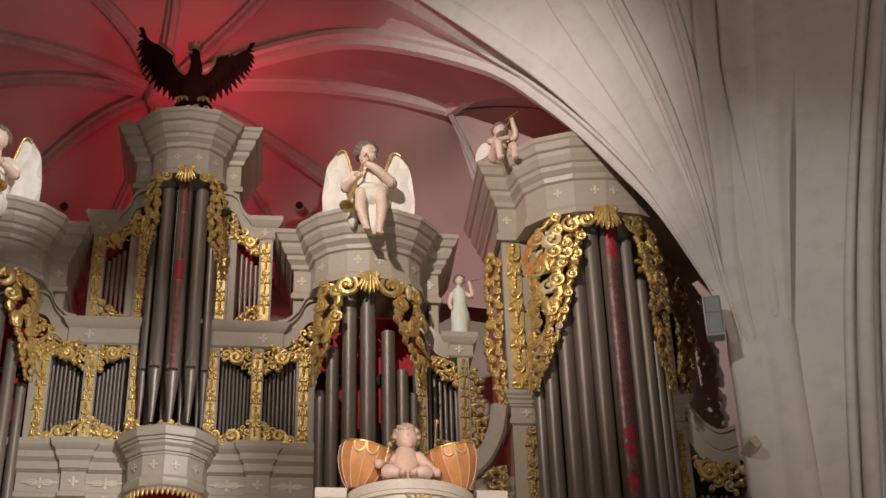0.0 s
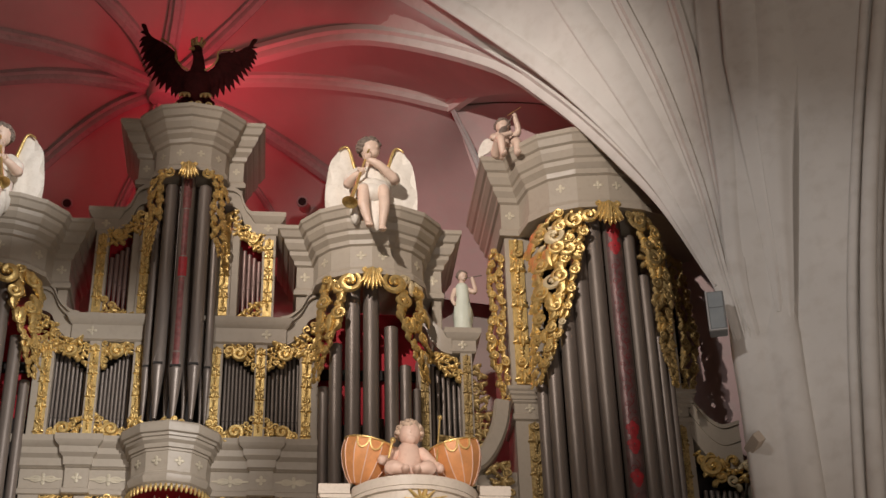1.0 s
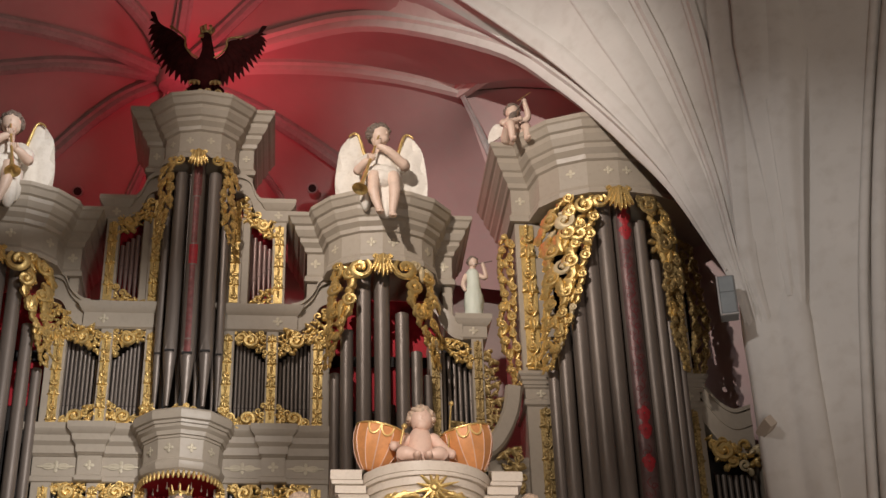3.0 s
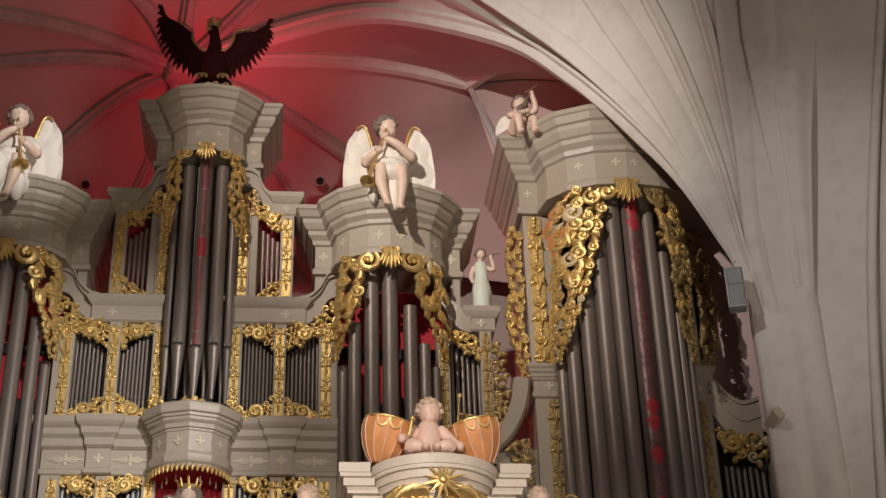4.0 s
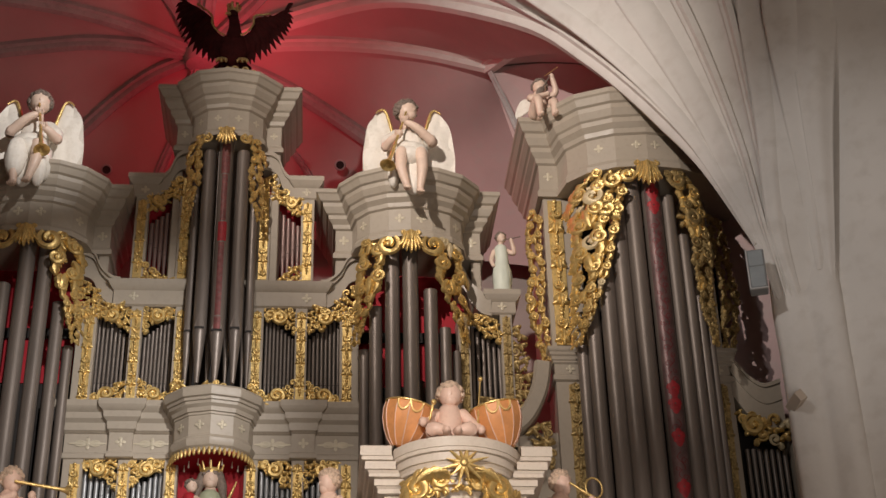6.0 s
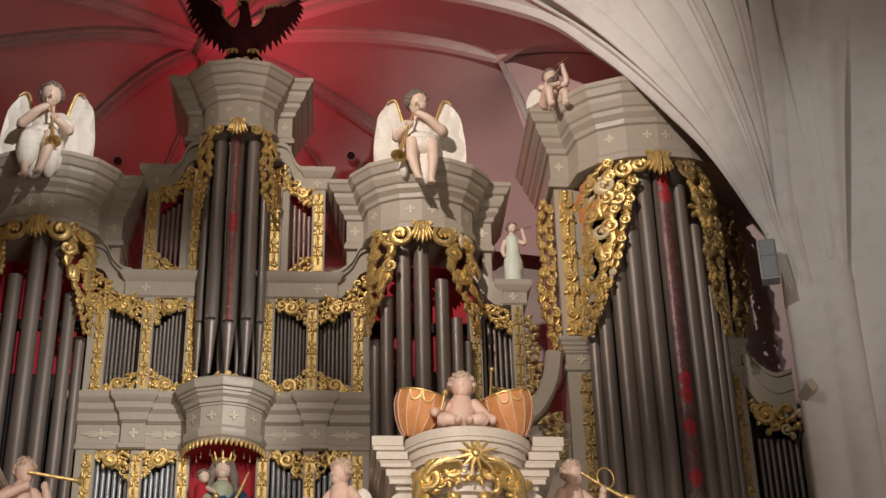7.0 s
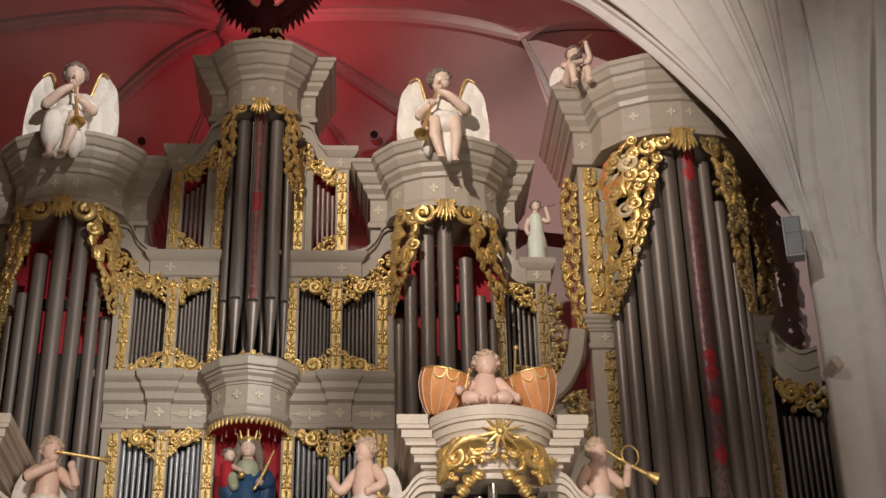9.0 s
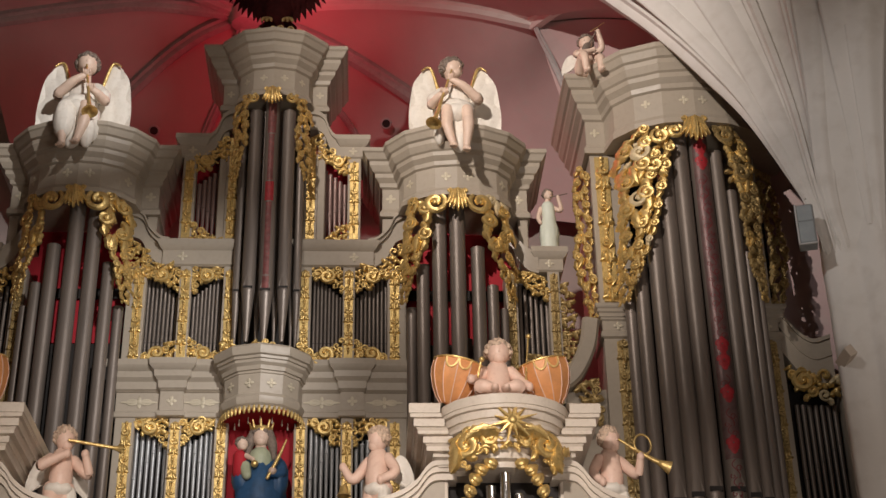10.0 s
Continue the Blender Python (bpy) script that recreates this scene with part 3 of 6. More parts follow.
L, R = X0 - 1.62, X0 + 1.62
D = 0.9
# the DARK blocks are added to give the window depths their shade
for xa, xb, ya, yb, za, zb, m, nm in ((L, R, 0.06, D, 5.0, 6.9, PAINT, "base_panel"), (L, R, 0.06, D, 8.20, 8.92, PAINT, "frieze_block"), (L, R, 0.06, D, 10.08, 10.12, PAINT, "shelf"), (L, R, 0.30, D, 6.9, 8.2, DARK, "shade_block"), (L, R, 0.30, D, 8.92, 10.08, DARK, "shade_block"),
                                  (X0 - 1.02, X0 - 0.38, 0.30, 0.5, 10.45, 11.75, NICHE, "red_panel"), (X0 + 0.38, X0 + 1.02, 0.30, 0.5, 10.45, 11.75, NICHE, "red_panel")):
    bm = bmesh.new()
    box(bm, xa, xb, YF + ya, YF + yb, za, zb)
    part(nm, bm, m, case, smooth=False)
for sx in (-1, 1):
    xo, xi = X0 + sx * 1.62, X0 + sx * 0.40
    # lower cornice and frieze, broken forward over the middle pilaster
    xm = X0 + sx * 1.0
    a = [(xo, YF + 0.8), (xo, YF), (xm + sx * 0.13, YF), (xm + sx * 0.13, YF - 0.05), (xm - sx * 0.13, YF - 0.05), (xm - sx * 0.13, YF), (X0 + sx * 0.2, YF), (X0 + sx * 0.2, YF + 0.8)]
    if sx > 0:
        a = a[::-1]
    cornice(case, a, [(0, 8.20), (0.02, 8.21), (0.02, 8.26), (0, 8.28), (0, 8.50), (0.02, 8.51), *cprof(8.52, 8.86, 0.13)])
    for dx in (1.36, 0.66):
        shared("leaf_plaque", PLAQUE, case, pose(X0 + sx * dx, YF - 0.006, 8.385) @ Matrix.Diagonal((0.215, 0.08, 0.145, 1)))
    rosette(case, xm, YF - 0.056, 8.385, 0, 0.06)
    # pilasters of the two tiers
    for dx, w in ((1.50, 0.11), (0.945, 0.07), (0.435, 0.075)):
        for z0, z1 in ((5.0, 8.20), (8.86, 10.10)):
            bm = bmesh.new()
            box(bm, X0 + sx * dx - w, X0 + sx * dx + w, YF - 0.01, YF + 0.10, z0, z1, bevel=0.006)
            part("pilaster", bm, PAINT, case)
    # middle cornice with a swan-neck sweep up to the tower
    zs = [(0, 10.10), (0.03, 10.12), (0.03, 10.30), (0.06, 10.33), (0.09, 10.38), (0.10, 10.42)]
    b = [(X0 + sx * 1.20, YF + 0.6), (X0 + sx * 1.20, YF), (X0 + sx * 0.36, YF), (X0 + sx * 0.36, YF + 0.6)]
    cornice(case, b if sx < 0 else b[::-1], zs)
    rosette(case, X0 + sx * 1.0, YF - 0.036, 10.22, 0, 0.06)
    for off, w, dz in ((0.0, 0.32, 0.0), (-0.04, 0.05, 0.26), (-0.075, 0.04, 0.31)):
        bm = bmesh.new()
        pts = curve_points([(X0 + sx * 1.16, YF, 10.10 + dz), (X0 + sx * 1.27, YF, 10.13 + dz), (X0 + sx * 1.40, YF, 10.26 + dz), (X0 + sx * 1.49, YF, 10.44 + dz), (X0 + sx * 1.62, YF, 10.50 + dz), (X0 + sx * 1.68, YF, 10.505 + dz)], 20)
        for p, q in zip(pts, pts[1:]):
            vs = [bm.verts.new(v) for v in ((p.x, YF + off, p.z), (q.x, YF + off, q.z), (q.x, YF + off, q.z + w), (p.x, YF + off, p.z + w), (p.x, YF + 0.5, p.z), (q.x, YF + 0.5, q.z), (q.x, YF + 0.5, q.z + w), (p.x, YF + 0.5, p.z + w))]
            for f in ((0, 1, 2, 3), (3, 2, 6, 7), (0, 4, 5, 1), (5, 4, 7, 6)):
                bm.faces.new([vs[i] for i in f])
        bmesh.ops.remove_doubles(bm, verts=bm.verts, dist=0.0005)
        bmesh.ops.recalc_face_normals(bm, faces=bm.faces)
        part("swan_neck", bm, PAINT, case)
    # upper tier: two pilasters, small pipes, cap with a concave sweep
    for dx in (0.99, 0.47):
        bm = bmesh.new()
        box(bm, X0 + sx * dx - 0.08, X0 + sx * dx + 0.08, YF + 0.0, YF + 0.12, 10.42, 11.66, bevel=0.006)
        part("pilaster", bm, PAINT, case)
    for k in range(6):
        dx = 0.585 + 0.058 * k
        pipe(case, X0 + sx * dx, YF + 0.14, 10.44, 11.55 - 0.05 * k, 0.0275, 0.30 + 0.05 * k, 0.05, PURPLE_TIN, 10)
    b = [(X0 + sx * 1.10, YF + 0.5), (X0 + sx * 1.10, YF), (X0 + sx * 0.84, YF), (X0 + sx * 0.84, YF + 0.5)]
    cornice(case, b if sx < 0 else b[::-1], [(0, 11.60), (0.02, 11.62), (0.02, 11.76), (0.05, 11.79), (0.08, 11.84), (0.08, 11.90)])
    rosette(case, X0 + sx * 0.97, YF - 0.026, 11.69, 0, 0.055)
    for off, w, dz in ((-0.01, 0.25, 0.0), (-0.05, 0.06, 0.20)):
        bm = bmesh.new()
        pts = curve_points([(X0 + sx * 0.86, YF, 11.62 + dz), (X0 + sx * 0.78, YF, 11.64 + dz), (X0 + sx * 0.69, YF, 11.74 + dz), (X0 + sx * 0.62, YF, 11.93 + dz), (X0 + sx * 0.54, YF, 12.00 + dz), (X0 + sx * 0.44, YF, 12.02 + dz)], 20)
        for p, q in zip(pts, pts[1:]):
            vs = [bm.verts.new(v) for v in ((p.x, YF + off, p.z), (q.x, YF + off, q.z), (q.x, YF + off, q.z + w), (p.x, YF + off, p.z + w), (p.x, YF + 0.4, p.z), (q.x, YF + 0.4, q.z), (q.x, YF + 0.4, q.z + w), (p.x, YF + 0.4, p.z + w))]
            for f in ((0, 1, 2, 3), (3, 2, 6, 7), (0, 4, 5, 1), (5, 4, 7, 6)):
                bm.faces.new([vs[i] for i in f])
        bmesh.ops.remove_doubles(bm, verts=bm.verts, dist=0.0005)
        bmesh.ops.recalc_face_normals(bm, faces=bm.faces)
        part("swan_neck", bm, PAINT, case)
    # pipes behind the windows of both tiers
    for xa, xb, rising in ((1.40, 1.02, -1), (0.87, 0.52, 1)):
        for k in range(8):
            x = X0 + sx * (xa + (xb - xa) * (k + 0.5) / 8)
            pipe(case, x, YF + 0.14, 8.88, 10.05 - 0.04 * abs(k - (0 if rising < 0 else 7)), 0.0185, 0.28, 0.03, TIN, 10)
        for k in range(6):
            x = X0 + sx * (xa + (xb - xa) * (k + 0.5) / 6)
            e = k if rising < 0 else 5 - k
            pipe(case, x, YF + 0.12, 6.6, 8.12 - 0.045 * e, 0.0255, 0.9 + 0.1 * e, 0.05, BRIGHT_TIN, 12)

# the corbel under the middle tower, and the niche below it
corbel = thing("organ_corbel", "greige polygonal corbel with gilt fringe over the niche", "corbel")
CORBEL_PLAN = [(-0.46, 0), (-0.42, -0.20), (-0.25, -0.38), (0.0, -0.45), (0.25, -0.38), (0.42, -0.20), (0.46, 0)]
fc = [(X0 + a, YF + b) for a, b in CORBEL_PLAN]
cp = [(X0 - 0.46, YF + 0.3)] + fc + [(X0 + 0.46, YF + 0.3)]
cornice(corbel, cp, [(-0.05, 8.15), (-0.03, 8.155), (-0.03, 8.19), (-0.005, 8.21), (0.012, 8.25), (0.012, 8.29), (-0.005, 8.305), (-0.015, 8.33), (-0.02, 8.335), (-0.012, 8.56), (0.0, 8.565), (0.0, 8.59), (0.02, 8.595), (0.03, 8.64), (0.06, 8.67), (0.066, 8.70), (0.085, 8.705), (0.09, 8.735), (0.115, 8.745), (0.125, 8.78), (0.125, 8.84), (0.10, 8.87), (0.0, 8.89)])
facet_rosettes(corbel, fc, 8.45, s=0.055, which=(2, 3), offs=(0.5,), lift=-0.006)
facet_rosettes(corbel, fc, 8.45, s=0.055, which=(1, 4), lift=-0.006, offs=(0.5,))
fringe = [Vector((-0.46 * math.cos(a), -0.50 * math.sin(a), 0)) for a in [math.pi * k / 26 for k in range(27)]]
for p in fringe[1:-1]:
    bm = bmesh.new()
    ball(bm, (X0 + p.x, YF + p.y + 0.06, 8.135), (0.019, 0.02, 0.05), seg=8, rings=6)
    part("tassel", bm, GOLD, corbel)
bm = bmesh.new()
sweep(bm, [(X0 - 0.44, YF + 0.2), (X0 - 0.42, YF - 0.1), (X0 - 0.27, YF - 0.36), (X0 + 0.27, YF - 0.36), (X0 + 0.42, YF - 0.1), (X0 + 0.44, YF + 0.2)], [(-0.2, 8.13), (0.0, 8.14), (0.0, 8.153)])
part("lining", bm, NICHE, corbel, "dark red underside")
for k in range(7):
    a = math.pi * (k + 0.5) / 7
    bm = bmesh.new()
    lathe(bm, [(0.001, 8.05), (0.008, 8.055), (0.011, 8.075), (0.005, 8.09), (0.005, 8.15)], (X0 - 0.30 * math.cos(a), YF + 0.05 - 0.28 * math.sin(a), 0), 10)
    part("pendant", bm, PAINT, corbel)
niche = thing("niche", "red lined niche behind the crowned statue", "niche")
bm = bmesh.new()
box(bm, X0 - 0.38, X0 + 0.38, YF + 0.18, YF + 0.22, 5.0, 8.22)
part("back", bm, NICHE, niche, smooth=False)

# wings between the angel towers and the pedal towers
for sx in (1, -1):
    w = thing("organ_wing", "narrow greige organ wing with small pipes and a swept cap", "organ wing", "wings of the organ")
    cx = X0 + sx * 3.10
    for dx, hw in ((-0.26, 0.07), (0.24, 0.07)):
        bm = bmesh.new()
        box(bm, cx + sx * dx - hw, cx + sx * dx + hw, YF + 0.0, YF + 0.4, 5.0, 10.08, bevel=0.006)
        part("pilaster", bm, PAINT, w)
    for k in range(6):
        pipe(w, cx + sx * (-0.15 + 0.062 * k), YF + 0.15, 8.6, 9.95 - 0.05 * k, 0.022, 0.4 + 0.06 * k, 0.05, TIN, 10)
    # shade behind the wing's pipes, put in as a dark board
    bm = bmesh.new()
    box(bm, cx - 0.3, cx + 0.3, YF + 0.3, YF + 0.34, 5.0, 10.08)
    part("back", bm, DARK, w, smooth=False)
    b = [(cx + sx * 0.34, YF + 0.5), (cx + sx * 0.34, YF), (cx + sx * 0.06, YF), (cx + sx * 0.06, YF + 0.5)]
    cornice(w, b if sx < 0 else b[::-1], [(0, 10.06), (0.02, 10.08), (0.02, 10.22), (0.05, 10.25), (0.08, 10.30), (0.08, 10.365)])
    rosette(w, cx + sx * 0.20, YF - 0.026, 10.16, 0, 0.055)
    bm = bmesh.new()
    pts = curve_points([(cx + sx * 0.07, YF, 10.09), (cx - sx * 0.05, YF, 10.13), (cx - sx * 0.17, YF, 10.27), (cx - sx * 0.25, YF, 10.45), (cx - sx * 0.34, YF, 10.48)], 16)
    for p, q in zip(pts, pts[1:]):
        vs = [bm.verts.new(v) for v in ((p.x, YF - 0.01, p.z - 0.05), (q.x, YF - 0.01, q.z - 0.05), (q.x, YF - 0.05, q.z + 0.22), (p.x, YF - 0.05, p.z + 0.22), (p.x, YF + 0.4, p.z - 0.05), (q.x, YF + 0.4, q.z - 0.05), (q.x, YF + 0.4, q.z + 0.22), (p.x, YF + 0.4, p.z + 0.22))]
        for f in ((0, 1, 2, 3), (3, 2, 6, 7), (0, 4, 5, 1), (5, 4, 7, 6)):
            bm.faces.new([vs[i] for i in f])
    bmesh.ops.remove_doubles(bm, verts=bm.verts, dist=0.0005)
    bmesh.ops.recalc_face_normals(bm, faces=bm.faces)
    part("swan_neck", bm, PAINT, w)

# the pedal tower
PX = 3.86
pedal = organ_tower("pedal_tower", "tall greige pedal tower with large pipes and gilt drapery", PX, 0.99, 1.22, 0.74, 11.70, 12.72, 0.26, 8, 9.6, depth=1.3, ros=(), posts=((-1.19, -0.76), (0.50, 0.84)))
PEDAL_ARC = arc(PX, YF, 0.99, 0.74, 8)
for facet, at in ((2, 0.42), (3, 0.68), (4, 0.28), (5, 0.36)):
    facet_rosettes(pedal, PEDAL_ARC, 12.03, which=(facet,), offs=(at,))
for dx, top, r in ((-0.86, 9.55, 0.075), (-0.74, 10.0, 0.085), (-0.56, 10.7, 0.10), (-0.38, 11.3, 0.10), (-0.19, 11.65, 0.10), (0.04, 11.74, 0.115), (0.235, 11.42, 0.085), (0.385, 10.9, 0.075), (0.50, 10.1, 0.06), (0.60, 9.8, 0.045)):
    yy = YF - 0.58 * math.sqrt(max(0, 1 - (dx / 0.95) ** 2)) + 0.08
    pipe(pedal, PX + dx, yy, 5.2, top, r, 1.95 - abs(dx + 0.1) * 0.25, 0.16, label="large tin pipe with red painted scrolls" if dx == 0.04 else "")
# dark board added as the shade behind the pedal pipes
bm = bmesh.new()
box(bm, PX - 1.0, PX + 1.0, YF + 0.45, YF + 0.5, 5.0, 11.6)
part("shade_board", bm, DARK, pedal, smooth=False)
for xa, xb in ((PX - 1.20, PX - 0.80), (PX + 0.58, PX + 0.92)):
    b = [(xa, YF + 0.6), (xa, YF - 0.02), (xb, YF - 0.02), (xb, YF + 0.6)]
    cornice(pedal, b, [(-0.03, 5.0), (-0.03, 9.20), (0, 9.22), (0, 9.28), (-0.02, 9.30), (-0.02, 9.42), (0.0, 9.44), *cprof(9.46, 9.62, 0.06)], "pedestal")
    rosette(pedal, (xa + xb) / 2, YF - 0.01, 9.36, 0, 0.055)

# ---- gilt carving ----


def scroll(bm, x, z, r, turns=1.4, hand=1, start=0.0, thick=0.25, mi=0, d=0.0):
    n = int(14 * turns) + 4
    pts, rad = [], []
    for k in range(n + 1):
        t = k / n
        a = start + hand * 2 * math.pi * turns * t
        rr = r * (1 - 0.80 * t)
        pts.append(Vector((x + rr * math.cos(a), -d - r * thick * 0.9 - 0.25 * r * math.sin(t * 2.2), z + rr * math.sin(a))))
        rad.append(r * thick * (0.45 + 0.75 * math.sin(math.pi * (0.12 + 0.7 * t))))
    tube(bm, pts, rad, 6, 0.9, mi=mi)
    ball(bm, (x, -d - r * thick * 1.6, z), r * 0.24, mi, seg=8, rings=5)


def leaf(bm, x, z, ang, length, width, curl=0.6, mi=0, d=0.0, lobes=4):
    """A domed, ridged acanthus leaf that starts at (x, z) and runs along ang, bending by curl."""
    rows, n, m = [], 12, 6
    px, pz, a = x, z, ang
    for k in range(n + 1):
        t = k / n
        w = width * (math.sin(math.pi * min(1, 0.12 + 0.88 * t)) ** 0.5) * (0.56 + 0.44 * abs(math.cos(lobes * math.pi * t))) * 0.5 + 0.002
        row = []
        for j in range(m + 1):
            v = -1 + 2 * j / m
            relief = (1 - v * v) * width * 0.34 + (0.10 * width if j % 2 == 0 else 0) * (1 - abs(v)) + 0.25 * width * math.sin(math.pi * t)
            row.append(bm.verts.new((px - math.sin(a) * v * w, -d - relief, pz + math.cos(a) * v * w)))
        rows.append(row)
        px += math.cos(a) * length / n
        pz += math.sin(a) * length / n
        a += curl / n
    for r0, r1 in zip(rows, rows[1:]):
        for j in range(m):
            bm.faces.new((r0[j], r1[j], r1[j + 1], r0[j + 1])).material_index = mi
    rim = [r[0] for r in rows] + rows[-1][1:-1] + [r[-1] for r in rows[::-1]] + rows[0][-2:0:-1]
    backs = [bm.verts.new((v.co.x, -d + 0.012, v.co.z)) for v in rim]
    for k in range(len(rim)):
        kk = (k + 1) % len(rim)
        bm.faces.new((rim[k], rim[kk], backs[kk], backs[k])).material_index = mi


def inside(poly, x, z):
    hit = False
    for (x0, z0), (x1, z1) in zip(poly, poly[1:] + poly[:1]):
        if (z0 > z) != (z1 > z) and x < (x1 - x0) * (z - z0) / (z1 - z0) + x0:
            hit = not hit
    return hit


def foliage(bm, poly, size, seed, pale=0.0, flow=-1.57, gap=0.72, out=None):
    """Scrolls and leaves that fill an outline, large ones first."""
    rnd = random.Random(seed)
    xs, zs = [p[0] for p in poly], [p[1] for p in poly]
    done = []
    for scale, tries in ((1.0, 500), (0.62, 700), (0.42, 700)):
        for _ in range(tries):
            x, z = rnd.uniform(min(xs), max(xs)), rnd.uniform(min(zs), max(zs))
            s = size * scale * rnd.uniform(0.85, 1.15)
            if not inside(poly, x, z) or any((x - a) ** 2 + (z - b) ** 2 < ((s + c) * gap) ** 2 for a, b, c in done):
                continue
            done.append((x, z, s))
            if out is not None:
                bm = bmesh.new()
                out.append(bm)
            mi = 1 if rnd.random() < pale else 0
            hand, turn = rnd.choice((-1, 1)), flow + rnd.uniform(-0.9, 0.9)
            if rnd.random() < 0.38:
                scroll(bm, x, z, s * 0.80, rnd.uniform(1.1, 1.6), hand, turn, rnd.uniform(0.22, 0.30), mi, d=rnd.uniform(0, 0.02))
                for q in range(2):
                    leaf(bm, x + s * 0.6 * math.cos(turn), z + s * 0.6 * math.sin(turn), turn + rnd.uniform(-0.9, 0.9), s * rnd.uniform(1.1, 1.5), s * 0.8, hand * rnd.uniform(1.0, 2.2), mi, d=0.01 * q)
            else:
                for q in (-0.75, 0.05, 0.8):
                    leaf(bm, x - s * 0.4 * math.cos(turn), z - s * 0.4 * math.sin(turn), turn + q, s * rnd.uniform(1.15, 1.6), s * 0.86, q * 2.2 + rnd.uniform(-0.3, 0.3), mi, d=0.012 * (1 - abs(q)))
                ball(bm, (x, -0.5 * s, z), s * 0.16, mi, seg=8, rings=5)


def strip(bm, x, z0, z1, w, seed):
    """A hanging drop of leaves, husks and small scrolls, strung loosely down a pilaster."""
    rnd = random.Random(seed)
    box(bm, x - w * 0.34, x + w * 0.34, -0.004, 0.014, z0 + 0.02, z1 - 0.02)
    z, k = z1 - w * 0.15, rnd.randrange(3)
    while z > z0 + w * 0.7:
        if k % 3 == 0:
            for sg in (-1, 1):
                leaf(bm, x + sg * 0.04 * w, z, -math.pi / 2 + sg * 0.95, w * rnd.uniform(0.5, 0.6), w * 0.34, sg * -1.9, lobes=2)
                leaf(bm, x + sg * 0.03 * w, z - 0.26 * w, -math.pi / 2 + sg * 0.7, w * 0.46, w * 0.28, sg * rnd.uniform(0.4, 1.0), d=0.004, lobes=2)
            leaf(bm, x, z + 0.08 * w, -math.pi / 2, w * rnd.uniform(0.65, 0.8), w * 0.32, rnd.uniform(-0.25, 0.25), d=0.012, lobes=3)
            z -= w * 0.80
        elif k % 3 == 1:
            for q, r in enumerate((0.13, 0.11, 0.085)):
                ball(bm, (x, -0.012, z - q * 0.21 * w), (r * w, 0.018, 0.11 * w), seg=8, rings=6)
            z -= w * 0.62
        else:
            hand = rnd.choice((-1, 1))
            scroll(bm, x + hand * w * 0.10, z - 0.1 * w, w * 0.25, 1.3, hand, math.pi / 2, 0.28)
            leaf(bm, x - hand * w * 0.12, z + w * 0.06, -math.pi / 2 - hand * 0.5, w * 0.55, w * 0.30, hand * 1.5, lobes=2)
            z -= w * 0.58
        k += 1


def palmette(name, parent, x, z, w, h, y):
    """A fluted acanthus shell that hangs from its top edge between two small volutes, each flute a piece."""
    bm = bmesh.new()
    leaf(bm, x, z - 0.02 * h, -math.pi / 2, h, w * 0.34, 0.0, d=0.045, lobes=3)
    for sg in (-1, 1):
        scroll(bm, x + sg * w * 0.40, z - 0.04 * h, w * 0.14, 1.3, sg, math.pi / 2, 0.32)
    shell = carve(name, parent, GOLD, "gilt fluted shell", y=y, bm=bm)
    for k in (-3, 3, -2, 2, -1, 1):
        a = k / 3
        bm = bmesh.new()
        leaf(bm, x + a * w * 0.26, z - 0.02 * h, -math.pi / 2 + a * 0.16, h * (1.0 - 0.26 * abs(a)), w * 0.25, a * 0.5, d=0.035 * (1 - abs(a)) + 0.01, lobes=3)
        carve("flute", shell, GOLD, y=y, bm=bm)


def bend(bm, cx, y, hb, protr):
    """Lay a flat carving onto the rounded front of a tower."""
    for v in bm.verts:
        t = min(1, abs(v.co.x - cx) / hb)
        v.co.y += y - protr * math.sqrt(1 - t * t) ** 0.85 if t < 1 else y


def carve(name, parent, m=None, label="", cx=0, y=YF - 0.012, hb=None, protr=0.0, bm=None):
    if hb:
        bend(bm, cx, y, hb, protr)
    else:
        for v in bm.verts:
            v.co.y += y
    return part(name, bm, m or (GOLD, SILVER), parent, label, angle=55)


